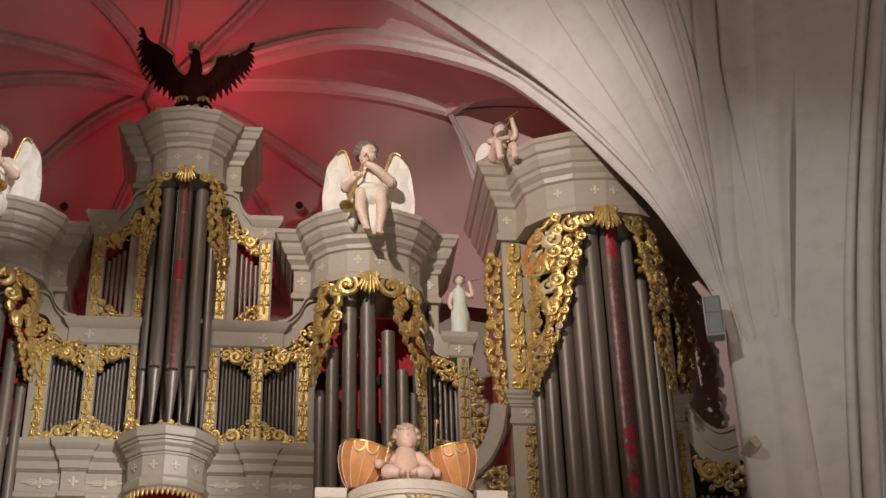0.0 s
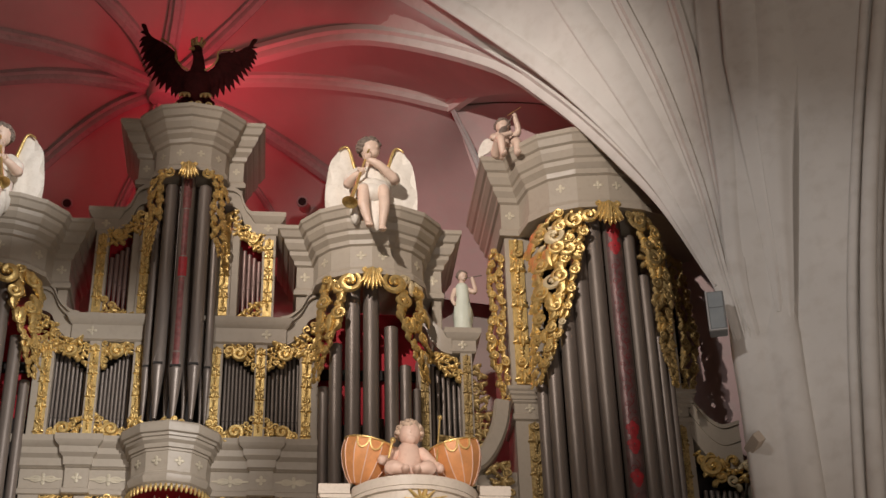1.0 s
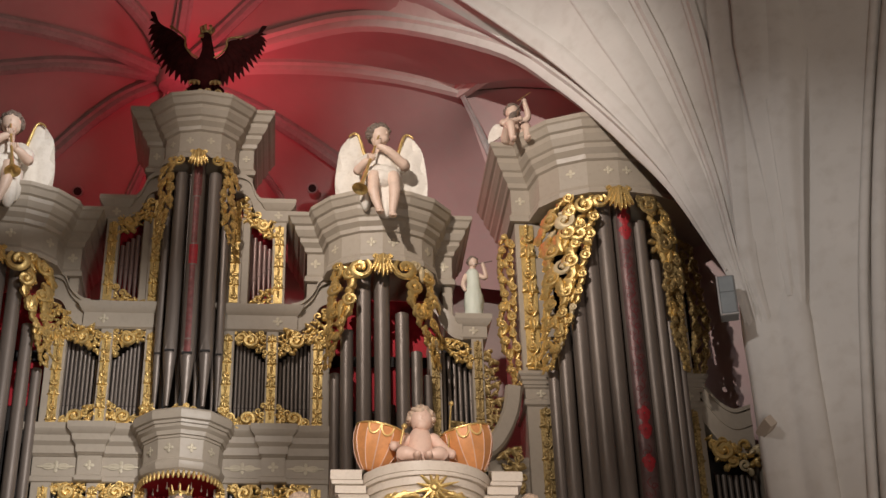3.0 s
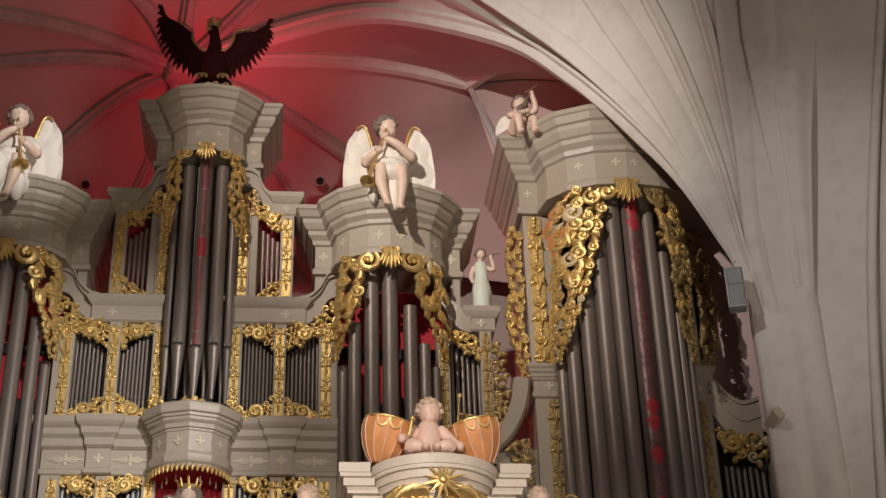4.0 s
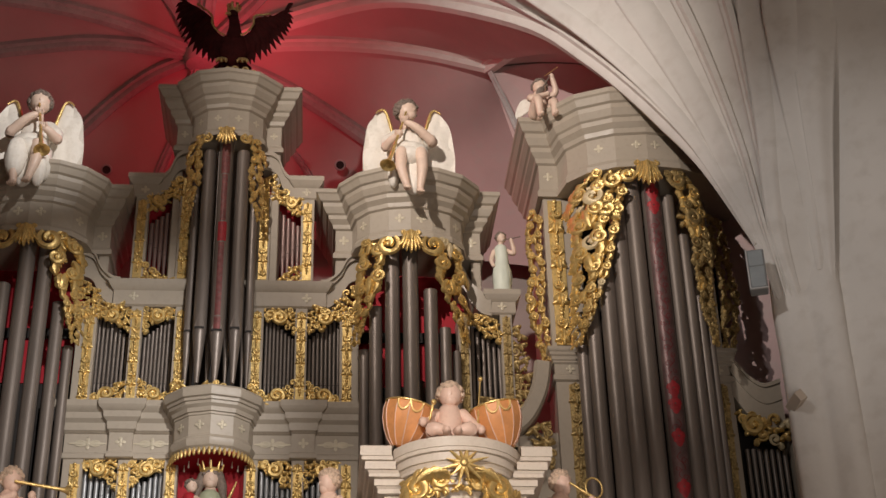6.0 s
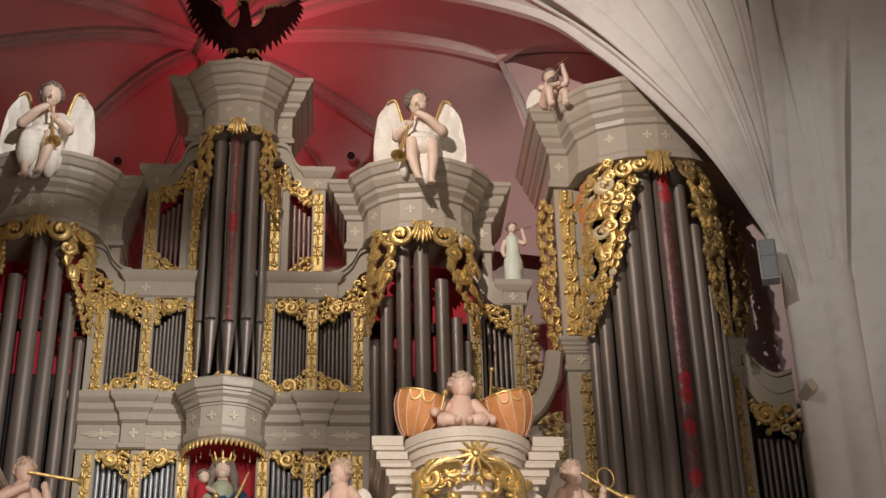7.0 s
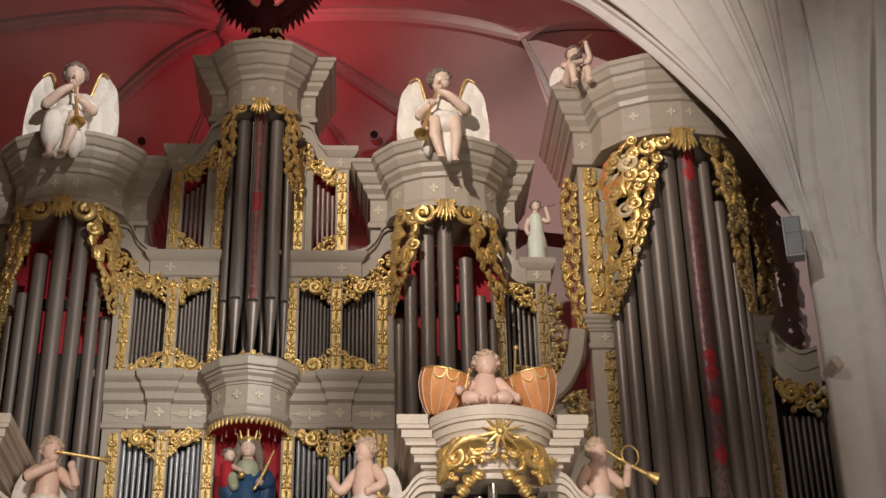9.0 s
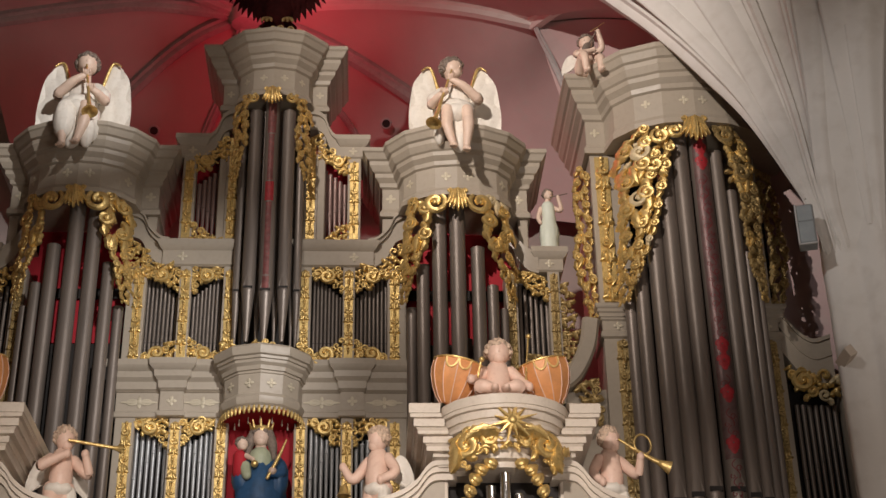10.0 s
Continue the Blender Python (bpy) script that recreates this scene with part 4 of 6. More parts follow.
def garland(name, parent, label, cx, side, nodes, widths, mats, seed, lay, volutes=(), pale=0.0, top=99.0):
    """A carved hanging: one large volute, then leaf sprays that follow a falling line, each a piece of its own."""
    rnd = random.Random(seed)
    pts = curve_points([(cx + side * a, 0, b) for a, b in nodes], 120)
    n = len(pts)
    rows = [0.0]
    for a, b in zip(pts, pts[1:]):
        rows.append(rows[-1] + (b - a).length)
    body = None

    pieces = []
    for dx, z, r, hand, start, mi in volutes:
        b = bmesh.new()
        scroll(b, cx + side * dx, z, r, 1.25, hand * side, start if side > 0 else math.pi - start, 0.27, mi, d=0.03)
        a0 = start if side > 0 else math.pi - start
        for q in range(3):
            aa = a0 - hand * side * (0.5 + 0.75 * q)
            leaf(b, cx + side * dx + r * 0.9 * math.cos(aa), z + r * 0.9 * math.sin(aa), aa + 0.5 * hand * side, r * 0.95, r * 0.62, -hand * side * 1.5, mi, d=0.01)
        pieces.append(b)
    s, k = 0.0, 0
    while s < rows[-1] - 0.02:
        i = min(n - 2, next(j for j in range(n) if rows[j] >= s))
        t = i / (n - 1)
        w = float(np.interp(t * (len(widths) - 1), range(len(widths)), widths)) * rnd.uniform(0.88, 1.12)
        p, d = pts[i], pts[i + 1] - pts[i]
        a = math.atan2(d.z, d.x)
        mi = 1 if rnd.random() < pale else 0
        b = bmesh.new()
        for sg in (-1, 1):
            ox, oz = -math.sin(a) * sg * w * 0.25, math.cos(a) * sg * w * 0.25
            leaf(b, p.x + ox, p.z + oz, a + sg * rnd.uniform(0.6, 1.2), w * rnd.uniform(1.0, 1.3), w * rnd.uniform(0.48, 0.62), -sg * rnd.uniform(1.2, 2.4), mi, d=rnd.uniform(0.0, 0.02), lobes=3)
        if w > 0.05:
            sg = 1 if k % 2 else -1
            scroll(b, p.x - math.sin(a) * sg * w * 0.45, p.z + math.cos(a) * sg * w * 0.45, w * 0.40, 1.5, sg, a + math.pi, 0.25, mi, d=0.05)
        if k % 3 == 0:
            leaf(b, p.x, p.z, a + rnd.uniform(-0.4, 0.4), w * 1.1, w * 0.55, rnd.uniform(-0.8, 0.8), mi, d=0.035, lobes=4)
        pieces.append(b)
        s += max(0.05, w * 0.80)
        k += 1
    for b in pieces:
        for v in b.verts:
            v.co.z = min(v.co.z, top + 0.15 * (v.co.z - top))
        lay(b)
        if body is None:
            body = part(name, b, mats, parent, label, angle=55)
        else:
            part("acanthus_spray", b, mats, body, angle=55)
    return body


def on_front(cx, y, hb, protr):
    return lambda b: bend(b, cx, y, hb, protr)


def on_face(y):
    def lay(b):
        for v in b.verts:
            v.co.y += y
    return lay


towers = [o for o in scene.objects if o.name.startswith("organ_tower") and o.parent is None]
for t, sx in zip(towers, (1, -1)):
    cx = X0 + sx * 2.20
    for side in (-1, 1):
        garland("gilt_drapery", t, "carved gilt acanthus drapery", cx, side,
                [(0.46, 10.76), (0.47, 10.52), (0.48, 10.26), (0.56, 9.95), (0.63, 9.50)], [0.16, 0.23, 0.19, 0.12, 0.05], (GOLD, SILVER), 11 + side + 3 * sx,
                on_front(cx, YF - 0.02, 0.72, 0.46), ((0.27, 10.68, 0.14, 1, 2.2, 0),), 0.05, 10.80)
    palmette("shell", t, cx, 10.84, 0.23, 0.30, YF - 0.56)

for side in (-1, 1):
    garland("gilt_drapery", crown, "carved gilt acanthus drapery", X0, side, [(0.31, 12.20), (0.36, 12.10), (0.39, 11.96), (0.365, 11.7), (0.40, 11.4), (0.43, 11.08)],
            [0.08, 0.115, 0.115, 0.10, 0.09, 0.04], (GOLD, SILVER), 31 + side, on_front(X0, YF - 0.03, 0.56, 0.38), ((0.235, 12.18, 0.065, 1, 2.2, 0),), 0.0, 12.27)
palmette("shell", crown, X0, 12.30, 0.20, 0.25, YF - 0.47)
bm = bmesh.new()
foliage(bm, [(X0 - 0.40, 13.10), (X0 + 0.40, 13.10), (X0 + 0.28, 13.19), (X0, 13.22), (X0 - 0.28, 13.19)], 0.07, 40)
carve("gilt_base", crown, OLDGOLD, "worn gilt leaf base under the eagle", y=YF - 0.42, bm=bm)

# carving on the main case
for sx in (-1, 1):
    for dx, w in ((1.475, 0.155), (0.945, 0.145), (0.435, 0.14)):
        for z0, z1 in ((6.4, 8.16), (8.88, 10.06)):
            bm = bmesh.new()
            strip(bm, X0 + sx * dx, z0, z1, w, int(dx * 100) + int(z0))
            carve("gilt_drop", case, bm=bm)
    for dx in (0.99, 0.47):
        bm = bmesh.new()
        strip(bm, X0 + sx * dx, 10.46, 11.56 if dx > 0.9 else 11.9, 0.15, int(dx * 77))
        carve("gilt_drop", case, y=YF - 0.004, bm=bm)
    # spandrels at the head and the foot of each window
    for xa, xb in ((1.41, 1.02), (0.87, 0.51)):
        for z, up, seed in ((10.08, -1, 1), (8.88, 1, 2), (8.19, -1, 3)):
            for near, far in ((xa, xb),):
                inner = 0.945
                xo = xa if abs(xa - inner) > abs(xb - inner) else xb
                xin = xb if xo == xa else xa
                bm = bmesh.new()
                foliage(bm, [(X0 + sx * xo, z), (X0 + sx * xin, z), (X0 + sx * xin, z + up * 0.30), (X0 + sx * (xin * 0.65 + xo * 0.35), z + up * 0.19), (X0 + sx * xo, z + up * 0.07)], 0.052, seed * 13 + int(xa * 50) + sx)
                scroll(bm, X0 + sx * (xin * 0.5 + xo * 0.5), z + up * 0.105, 0.09, 1.5, sx * up, math.pi / 2 * -up, 0.26)
                scroll(bm, X0 + sx * (xin * 0.2 + xo * 0.8), z + up * 0.06, 0.06, 1.3, -sx * up, math.pi / 2 * up, 0.28)
                carve("gilt_spandrel", case, y=YF + 0.02, bm=bm)
    bm = bmesh.new()
    foliage(bm, [(X0 + sx * 0.55, 11.93), (X0 + sx * 0.55, 11.62), (X0 + sx * 0.72, 11.52), (X0 + sx * 0.92, 11.40), (X0 + sx * 0.92, 11.62), (X0 + sx * 0.74, 11.68)], 0.06, 60 + sx)
    scroll(bm, X0 + sx * 0.80, 11.55, 0.08, 1.5, sx, 1.0, 0.26)
    carve("gilt_spandrel", case, y=YF + 0.02, bm=bm)
    bm = bmesh.new()
    foliage(bm, [(X0 + sx * 0.56, 10.44), (X0 + sx * 0.92, 10.44), (X0 + sx * 0.92, 10.70), (X0 + sx * 0.74, 10.56)], 0.055, 70 + sx)
    carve("gilt_spandrel", case, y=YF + 0.02, bm=bm)
    # carving under the swan neck, beside the angel tower
    bm = bmesh.new()
    foliage(bm, [(X0 + sx * 1.10, 10.10), (X0 + sx * 1.30, 10.12), (X0 + sx * 1.46, 10.34), (X0 + sx * 1.66, 10.46), (X0 + sx * 1.66, 9.9), (X0 + sx * 1.46, 9.95), (X0 + sx * 1.24, 9.98)], 0.06, 80 + sx)
    carve("gilt_spandrel", case, y=YF - 0.015, bm=bm)
    bm = bmesh.new()
    foliage(bm, [(X0 + sx * 0.34, 8.90), (X0 + sx * 0.56, 8.86), (X0 + sx * 0.50, 9.02), (X0 + sx * 0.38, 9.06)], 0.06, 90 + sx)
    carve("gilt_leaves", corbel, y=YF - 0.10, bm=bm)
bm = bmesh.new()
foliage(bm, [(X0 - 0.22, 8.86), (X0 + 0.22, 8.86), (X0 + 0.12, 8.96), (X0 - 0.12, 8.96)], 0.05, 95)
carve("gilt_leaves", corbel, y=YF - 0.36, bm=bm)

# carving on the wings
for w, sx in zip([o for o in scene.objects if o.name.startswith("organ_wing") and o.parent is None], (1, -1)):
    cx = X0 + sx * 3.10
    for dx in (-0.26, 0.24):
        bm = bmesh.new()
        strip(bm, cx + sx * dx, 8.3, 10.04, 0.13, 7)
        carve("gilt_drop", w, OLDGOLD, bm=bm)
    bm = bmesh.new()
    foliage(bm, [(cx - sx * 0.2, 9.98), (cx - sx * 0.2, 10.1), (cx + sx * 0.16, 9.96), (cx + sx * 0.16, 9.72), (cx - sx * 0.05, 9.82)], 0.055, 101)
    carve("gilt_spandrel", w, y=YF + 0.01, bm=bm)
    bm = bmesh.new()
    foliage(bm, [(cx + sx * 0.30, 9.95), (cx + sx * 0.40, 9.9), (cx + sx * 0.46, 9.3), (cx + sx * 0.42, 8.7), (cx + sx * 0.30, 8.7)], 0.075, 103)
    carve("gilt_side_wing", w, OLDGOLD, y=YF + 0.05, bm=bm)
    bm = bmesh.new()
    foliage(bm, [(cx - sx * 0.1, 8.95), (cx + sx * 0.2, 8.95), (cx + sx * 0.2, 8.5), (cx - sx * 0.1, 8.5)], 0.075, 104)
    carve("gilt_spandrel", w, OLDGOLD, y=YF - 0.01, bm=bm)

# carving on the pedal tower
for side in (-1, 1):
    mi = 1 if side < 0 else 0
    # right side takes the darker gilding, left the bright gold
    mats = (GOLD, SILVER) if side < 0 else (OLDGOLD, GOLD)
    left = side < 0
    garland("gilt_drapery", pedal, "large carved gilt acanthus drapery", PX, side,
            [(0.58, 11.62), (0.72, 11.50), (0.78, 11.2), (0.76, 10.85), (0.82, 10.4), (0.88, 9.95), (0.95, 9.52)] if left else [(0.26, 11.66), (0.42, 11.48), (0.52, 11.15), (0.56, 10.75), (0.55, 10.35), (0.55, 9.95), (0.60, 9.45)],
            [0.16, 0.24, 0.26, 0.24, 0.19, 0.14, 0.06] if left else [0.13, 0.17, 0.17, 0.16, 0.14, 0.11, 0.05], mats, 121 + side, on_front(PX, YF - 0.04, 1.02, 0.62),
            ((0.27, 11.60, 0.10, 1, 2.2, 0), (0.44, 11.55, 0.11, -1, 1.0, 0), (0.70, 11.36, 0.13, 1, 1.2, mi), (0.54, 11.16, 0.11, -1, 1.8, 0), (0.74, 10.74, 0.10, -1, 1.8, mi)) if left else ((0.34, 11.54, 0.11, 1, 2.2, 0), (0.48, 11.05, 0.11, -1, 1.8, 0)), 0.05 if left else 0.3, 11.72)
    if left:
        garland("gilt_drapery", pedal, "inner trail of carved gilt acanthus", PX, side, [(0.36, 11.52), (0.46, 11.25), (0.54, 10.9), (0.62, 10.5), (0.74, 10.1), (0.86, 9.7)],
                [0.15, 0.17, 0.16, 0.14, 0.11, 0.05], mats, 127, on_front(PX, YF - 0.02, 1.02, 0.62), (), 0.12, 11.72)
    bm = bmesh.new()
    strip(bm, PX + (-1.05 if left else 0.72), 9.66, 11.68, 0.25, 131)
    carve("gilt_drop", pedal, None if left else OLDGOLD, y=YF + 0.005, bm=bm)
    garland("gilt_side_wing", pedal, "narrow gilt carved side wing", PX, side, [(1.28, 11.5), (1.33, 11.1), (1.30, 10.7), (1.35, 10.35), (1.30, 9.95), (1.25, 9.5)] if left else [(0.92, 11.5), (0.98, 11.1), (1.00, 10.7), (1.02, 10.3), (0.96, 9.9), (0.92, 9.5)],
            [0.11, 0.13, 0.13, 0.14, 0.12, 0.06], mats, 141, on_face(YF + 0.10))
    bm = bmesh.new()
    strip(bm, PX + (-0.96 if side < 0 else 0.76), 6.2, 9.18, 0.20, 151)
    carve("gilt_drop", pedal, OLDGOLD, y=YF - 0.002, bm=bm)
palmette("shell", pedal, PX - 0.03, 11.76, 0.30, 0.34, YF - 0.74)
bm = bmesh.new()
foliage(bm, [(PX - 1.48, 8.6), (PX - 1.28, 8.7), (PX - 1.26, 8.2), (PX - 1.42, 8.1)], 0.08, 155)
carve("gilt_clump", pedal, OLDGOLD, y=YF + 0.02, bm=bm)

# red painted scrolls on the middle pedal pipe, over a dull red wash
px_, pr_ = PX + 0.04, 0.115
py_ = YF - 0.58 * math.sqrt(1 - (0.04 / 0.95) ** 2) + 0.08
WASH = mat("dull_red_wash", (0.16, 0.105, 0.10), 0.42, 0.45, vary=0.3, scale=9, bump=0.05, dirt=(0.22, 0.07, 0.07), dirt_amount=0.5)
bm = bmesh.new()
cols = []
for k in range(11):
    a = -math.pi / 2 + (k - 5) / 5 * 0.95
    cols.append([bm.verts.new((px_ + (pr_ + d) * math.cos(a), py_ + (pr_ + d) * math.sin(a), z)) for d, z in ((0.0012, 7.5), (0.0012, 11.66), (-0.002, 11.66), (-0.002, 7.5))])
for c0, c1 in zip(cols, cols[1:]):
    for q in range(4):
        bm.faces.new((c0[q], c1[q], c1[(q + 1) % 4], c0[(q + 1) % 4]))
bmesh.ops.recalc_face_normals(bm, faces=bm.faces)
part("red_wash", bm, WASH, pedal)
rnd = random.Random(5)


def on_pipe(b):
    """Lays a flat drawing round the front of the middle pipe."""
    for v in b.verts:
        dx = min(0.98, abs(v.co.x - px_) / pr_)
        v.co.y = py_ - pr_ * math.sqrt(1 - dx * dx) - 0.004 + max(-0.004, min(0.004, v.co.y * 0.1))


DARKRED = mat("dark_red_scrollwork", (0.17, 0.02, 0.024), 0.5, vary=0.25, scale=20, bump=0.1)
z = 11.62
while z > 6.6:
    bm = bmesh.new()
    if any(abs(z - q) < 0.12 for q in (11.5, 11.28, 8.75, 8.25, 7.7)):
        for k in range(5):
            a = k * 1.2566 + 0.3
            ball(bm, (px_ + 0.045 * math.cos(a), 0, z + 0.05 * math.sin(a)), (0.036, 0.02, 0.042), seg=8, rings=5)
        ball(bm, (px_, 0, z - 0.07), (0.04, 0.02, 0.06), seg=8, rings=5)
        on_pipe(bm)
        part("painted_flower", bm, REDPAINT, pedal, "bright red painted flower")
        z -= 0.19
    else:
        sg = rnd.choice((-1, 1))
        n = 18
        tube(bm, [Vector((px_ + sg * 0.045 * math.sin(k / n * 5.5) * (1 - 0.3 * k / n), 0, z - 0.21 * k / n)) for k in range(n + 1)], 0.0052, 5)
        tube(bm, [Vector((px_ - sg * 0.03 + 0.04 * (1 - k / n * 0.7) * math.cos(k / n * 7), 0, z - 0.10 + 0.04 * (1 - k / n * 0.7) * math.sin(k / n * 7))) for k in range(n + 1)], 0.0048, 5)
        tube(bm, [Vector((px_ + sg * 0.04 + 0.028 * (1 - k / n * 0.7) * math.cos(2 + k / n * 6), 0, z - 0.19 + 0.028 * (1 - k / n * 0.7) * math.sin(2 + k / n * 6))) for k in range(n + 1)], 0.0045, 5)
        on_pipe(bm)
        part("painted_scroll", bm, DARKRED, pedal, "thin dark red painted scroll")
        z -= 0.2


def sweep_band(bm, nodes, thick, y0, y1, steps=20):
    """A thick curved board: the line of nodes (x, z) with thickness downwards, from y0 to y1."""
    pts = curve_points([(a, 0, b) for a, b in nodes], steps)
    for p, q in zip(pts, pts[1:]):
        vs = [bm.verts.new(v) for v in ((p.x, y0, p.z - thick), (q.x, y0, q.z - thick), (q.x, y0, q.z), (p.x, y0, p.z), (p.x, y1, p.z - thick), (q.x, y1, q.z - thick), (q.x, y1, q.z), (p.x, y1, p.z))]
        for f in ((0, 1, 2, 3), (3, 2, 6, 7), (0, 4, 5, 1), (5, 4, 7, 6)):
            bm.faces.new([vs[i] for i in f])
    bmesh.ops.remove_doubles(bm, verts=bm.verts, dist=0.0005)
    bmesh.ops.holes_fill(bm, edges=[e for e in bm.edges if e.is_boundary])
    bmesh.ops.recalc_face_normals(bm, faces=bm.faces)


# the low side bay right of the pedal tower
bay = thing("organ_side_bay", "low greige organ side bay with swept top and pipes", "organ bay")
for off, th, lift in ((0.0, 0.55, 0.0), (-0.022, 0.05, 0.012), (-0.014, 0.05, -0.20)):
    bm = bmesh.new()
    sweep_band(bm, [(4.74, 9.60 + lift), (4.84, 9.44 + lift), (4.97, 9.27 + lift), (5.12, 9.19 + lift), (5.32, 9.25 + lift)], th, YF + off, YF + 0.5)
    part("swept_top", bm, PAINT, bay)
for k in range(7):
    pipe(bay, 4.86 + 0.072 * k, YF + 0.12, 6.2, 8.42, 0.028, 1.3 + 0.07 * k, 0.05, TIN, 12)
# the bay's inner shade as a near-black board
bm = bmesh.new()
box(bm, 4.8, 5.5, YF + 0.3, YF + 0.34, 5.0, 8.8)
part("back", bm, DARK, bay, smooth=False)
bm = bmesh.new()
box(bm, 5.36, 5.50, YF, YF + 0.5, 5.0, 8.72, bevel=0.006)
part("pilaster", bm, PAINT, bay)
bm = bmesh.new()
strip(bm, 5.42, 6.0, 8.6, 0.13, 9)
carve("gilt_drop", bay, OLDGOLD, bm=bm)
bm = bmesh.new()
scroll(bm, 4.93, 8.66, 0.13, 1.5, 1, 1.2, 0.24)
spandrel = carve("gilt_spandrel", bay, y=YF, bm=bm)
sprays = []
foliage(None, [(4.78, 8.84), (5.02, 8.76), (5.34, 8.72), (5.34, 8.46), (5.0, 8.50), (4.82, 8.60)], 0.08, 161, 0.1, out=sprays)
for bm in sprays:
    carve("acanthus_spray", spandrel, y=YF, bm=bm)

# big volute between the wing and the pedal tower
volute = thing("organ_volute", "greige painted concave volute board beside the pedal tower", "volute")
for rad, inset in ((0.10, 0.0), (0.055, -0.05), (0.03, -0.09)):
    bm = bmesh.new()
    line = curve_points([(2.55 + inset * 0.5, YF + 0.12, 9.45), (2.50 + inset, YF + 0.12, 9.15), (2.40 + inset, YF + 0.12, 8.90), (2.26 + inset * 0.5, YF + 0.12, 8.70), (2.05, YF + 0.12, 8.58 - inset)], 24)
    tube(bm, line, rad, up=Vector((0, -1, 0)), profile=[(-1, -1.2), (1, -1.2), (1, 1.2), (0.7, 1.6), (-0.7, 1.6), (-1, 1.2)])
    part("board", bm, PAINT, volute, angle=30)
bm = bmesh.new()
box(bm, 2.0, 2.72, YF + 0.14, YF + 0.3, 5.0, 8.62)
part("panel", bm, PAINT, volute, smooth=False)

# ---- statues (each one plain mesh) ----


def limb(bm, nodes, radii, mi, sides=10):
    pts = curve_points(nodes, 10) if len(nodes) > 2 else [Vector(nodes[0]).lerp(Vector(nodes[1]), k / 4) for k in range(5)]
    n = len(pts)
    rad = [np.interp(k / (n - 1), [i / (len(radii) - 1) for i in range(len(radii))], radii) for k in range(n)]
    tube(bm, pts, [float(r) for r in rad], sides, up=Vector((0.13, -1, 0.07)), mi=mi)
    ball(bm, pts[0], radii[0], mi, seg=10, rings=7)
    ball(bm, pts[-1], radii[-1], mi, seg=10, rings=7)


def head(bm, c, r, skin, hair, seed, turn=0.0, **kw):
    c = Vector(c)
    f = Vector((math.sin(turn), -math.cos(turn), 0)) * r
    ball(bm, c, (r * 0.86, r * 0.92, r * 1.05), skin, seg=18, rings=12)
    ball(bm, c + f * 0.86 + Vector((0, 0, -0.15 * r)), (r * 0.09, r * 0.12, r * 0.16), skin, seg=8, rings=6)
    ball(bm, c + f * 0.35 + Vector((0, 0, -0.55 * r)), (r * 0.55, r * 0.5, r * 0.5), skin, seg=12, rings=8)
    ball(bm, c - f * 0.17 + Vector((0, 0, 0.22 * r)), (r * 0.98, r * 0.98, r * 0.98), hair, seg=18, rings=12)
    rnd = random.Random(seed)
    low = kw.get("low", -0.3)
    for _ in range(kw.get("count", 90) * 2):
        v = Vector((rnd.gauss(0, 1), rnd.gauss(0, 1), rnd.gauss(0, 1))).normalized()
        if v.z < low or (v.dot(f) > 0.30 * r and v.z < 0.28):
            continue
        s = r * rnd.uniform(0.15, 0.24)
        ball(bm, c - f * 0.15 + Vector((0, 0, 0.15 * r)) + v * r * 0.93, (s * 1.3, s, s * 0.9), hair, rot=Matrix.Rotation(rnd.uniform(0, 3), 3, "Y"), seg=7, rings=5)


def wing(bm, nodes, y0, y1, thick, mi, feathers=5, edge=None):
    """A carved wing: an outline of (x, z) from the shoulder over the top to the lower tip, leaning from y0 at the root to y1 at the tip."""
    pts = curve_points([(a, 0, b) for a, b in nodes], 64)
    root = Vector(((nodes[0][0] * 2 + nodes[-1][0]) / 3, 0, (nodes[0][1] + nodes[-1][1]) / 2))
    for k in range(24, len(pts)):
        pts[k] = root.lerp(pts[k], 1.0 - 0.014 * abs(math.cos(k * math.pi / 8)) ** 3)
    xs = [abs(p.x) for p in pts]
    x_min, x_max = min(xs), max(xs)

    def place(p, d):
        t = (abs(p.x) - x_min) / max(1e-6, x_max - x_min)
        return Vector((p.x, y0 + (y1 - y0) * t + d, p.z))
    rings = 7
    for front in (-1, 1):
        rows = []
        for i, p in enumerate(pts):
            row = []
            for k in range(rings + 1):
                t = k / rings
                q = root.lerp(p, t)
                d = front * thick * (1 - t ** 3) + (0.35 * thick * math.sin(t * feathers * math.pi) if front < 0 else 0)
                if i >= 20 and t > 0.35:
                    d -= front * 0.28 * thick * t * abs(math.cos(i * math.pi / 8)) ** 3
                row.append(bm.verts.new(place(q, d)))
            rows.append(row)
        for r0, r1 in zip(rows, rows[1:] + rows[:1]):
            for k in range(rings):
                f = (r0[k], r0[k + 1], r1[k + 1], r1[k])
                bm.faces.new(f if front < 0 else f[::-1]).material_index = mi
    if edge is not None:
        n = int(len(pts) * 0.36)
        tube(bm, [place(p, -thick) for p in pts[:n]], [0.028 - 0.018 * k / n for k in range(n)], 6, mi=edge)


def statue(name, label, bm, mats, loc, s=1.0, turn=0.0, group=""):
    bmesh.ops.recalc_face_normals(bm, faces=bm.faces)
    ob = tagged(part(name, bm, mats, angle=75), label, "statue", group)
    ob.matrix_basis = pose(*loc, 0, 0, turn) @ Matrix.Diagonal((s, s, s, 1))
    return ob


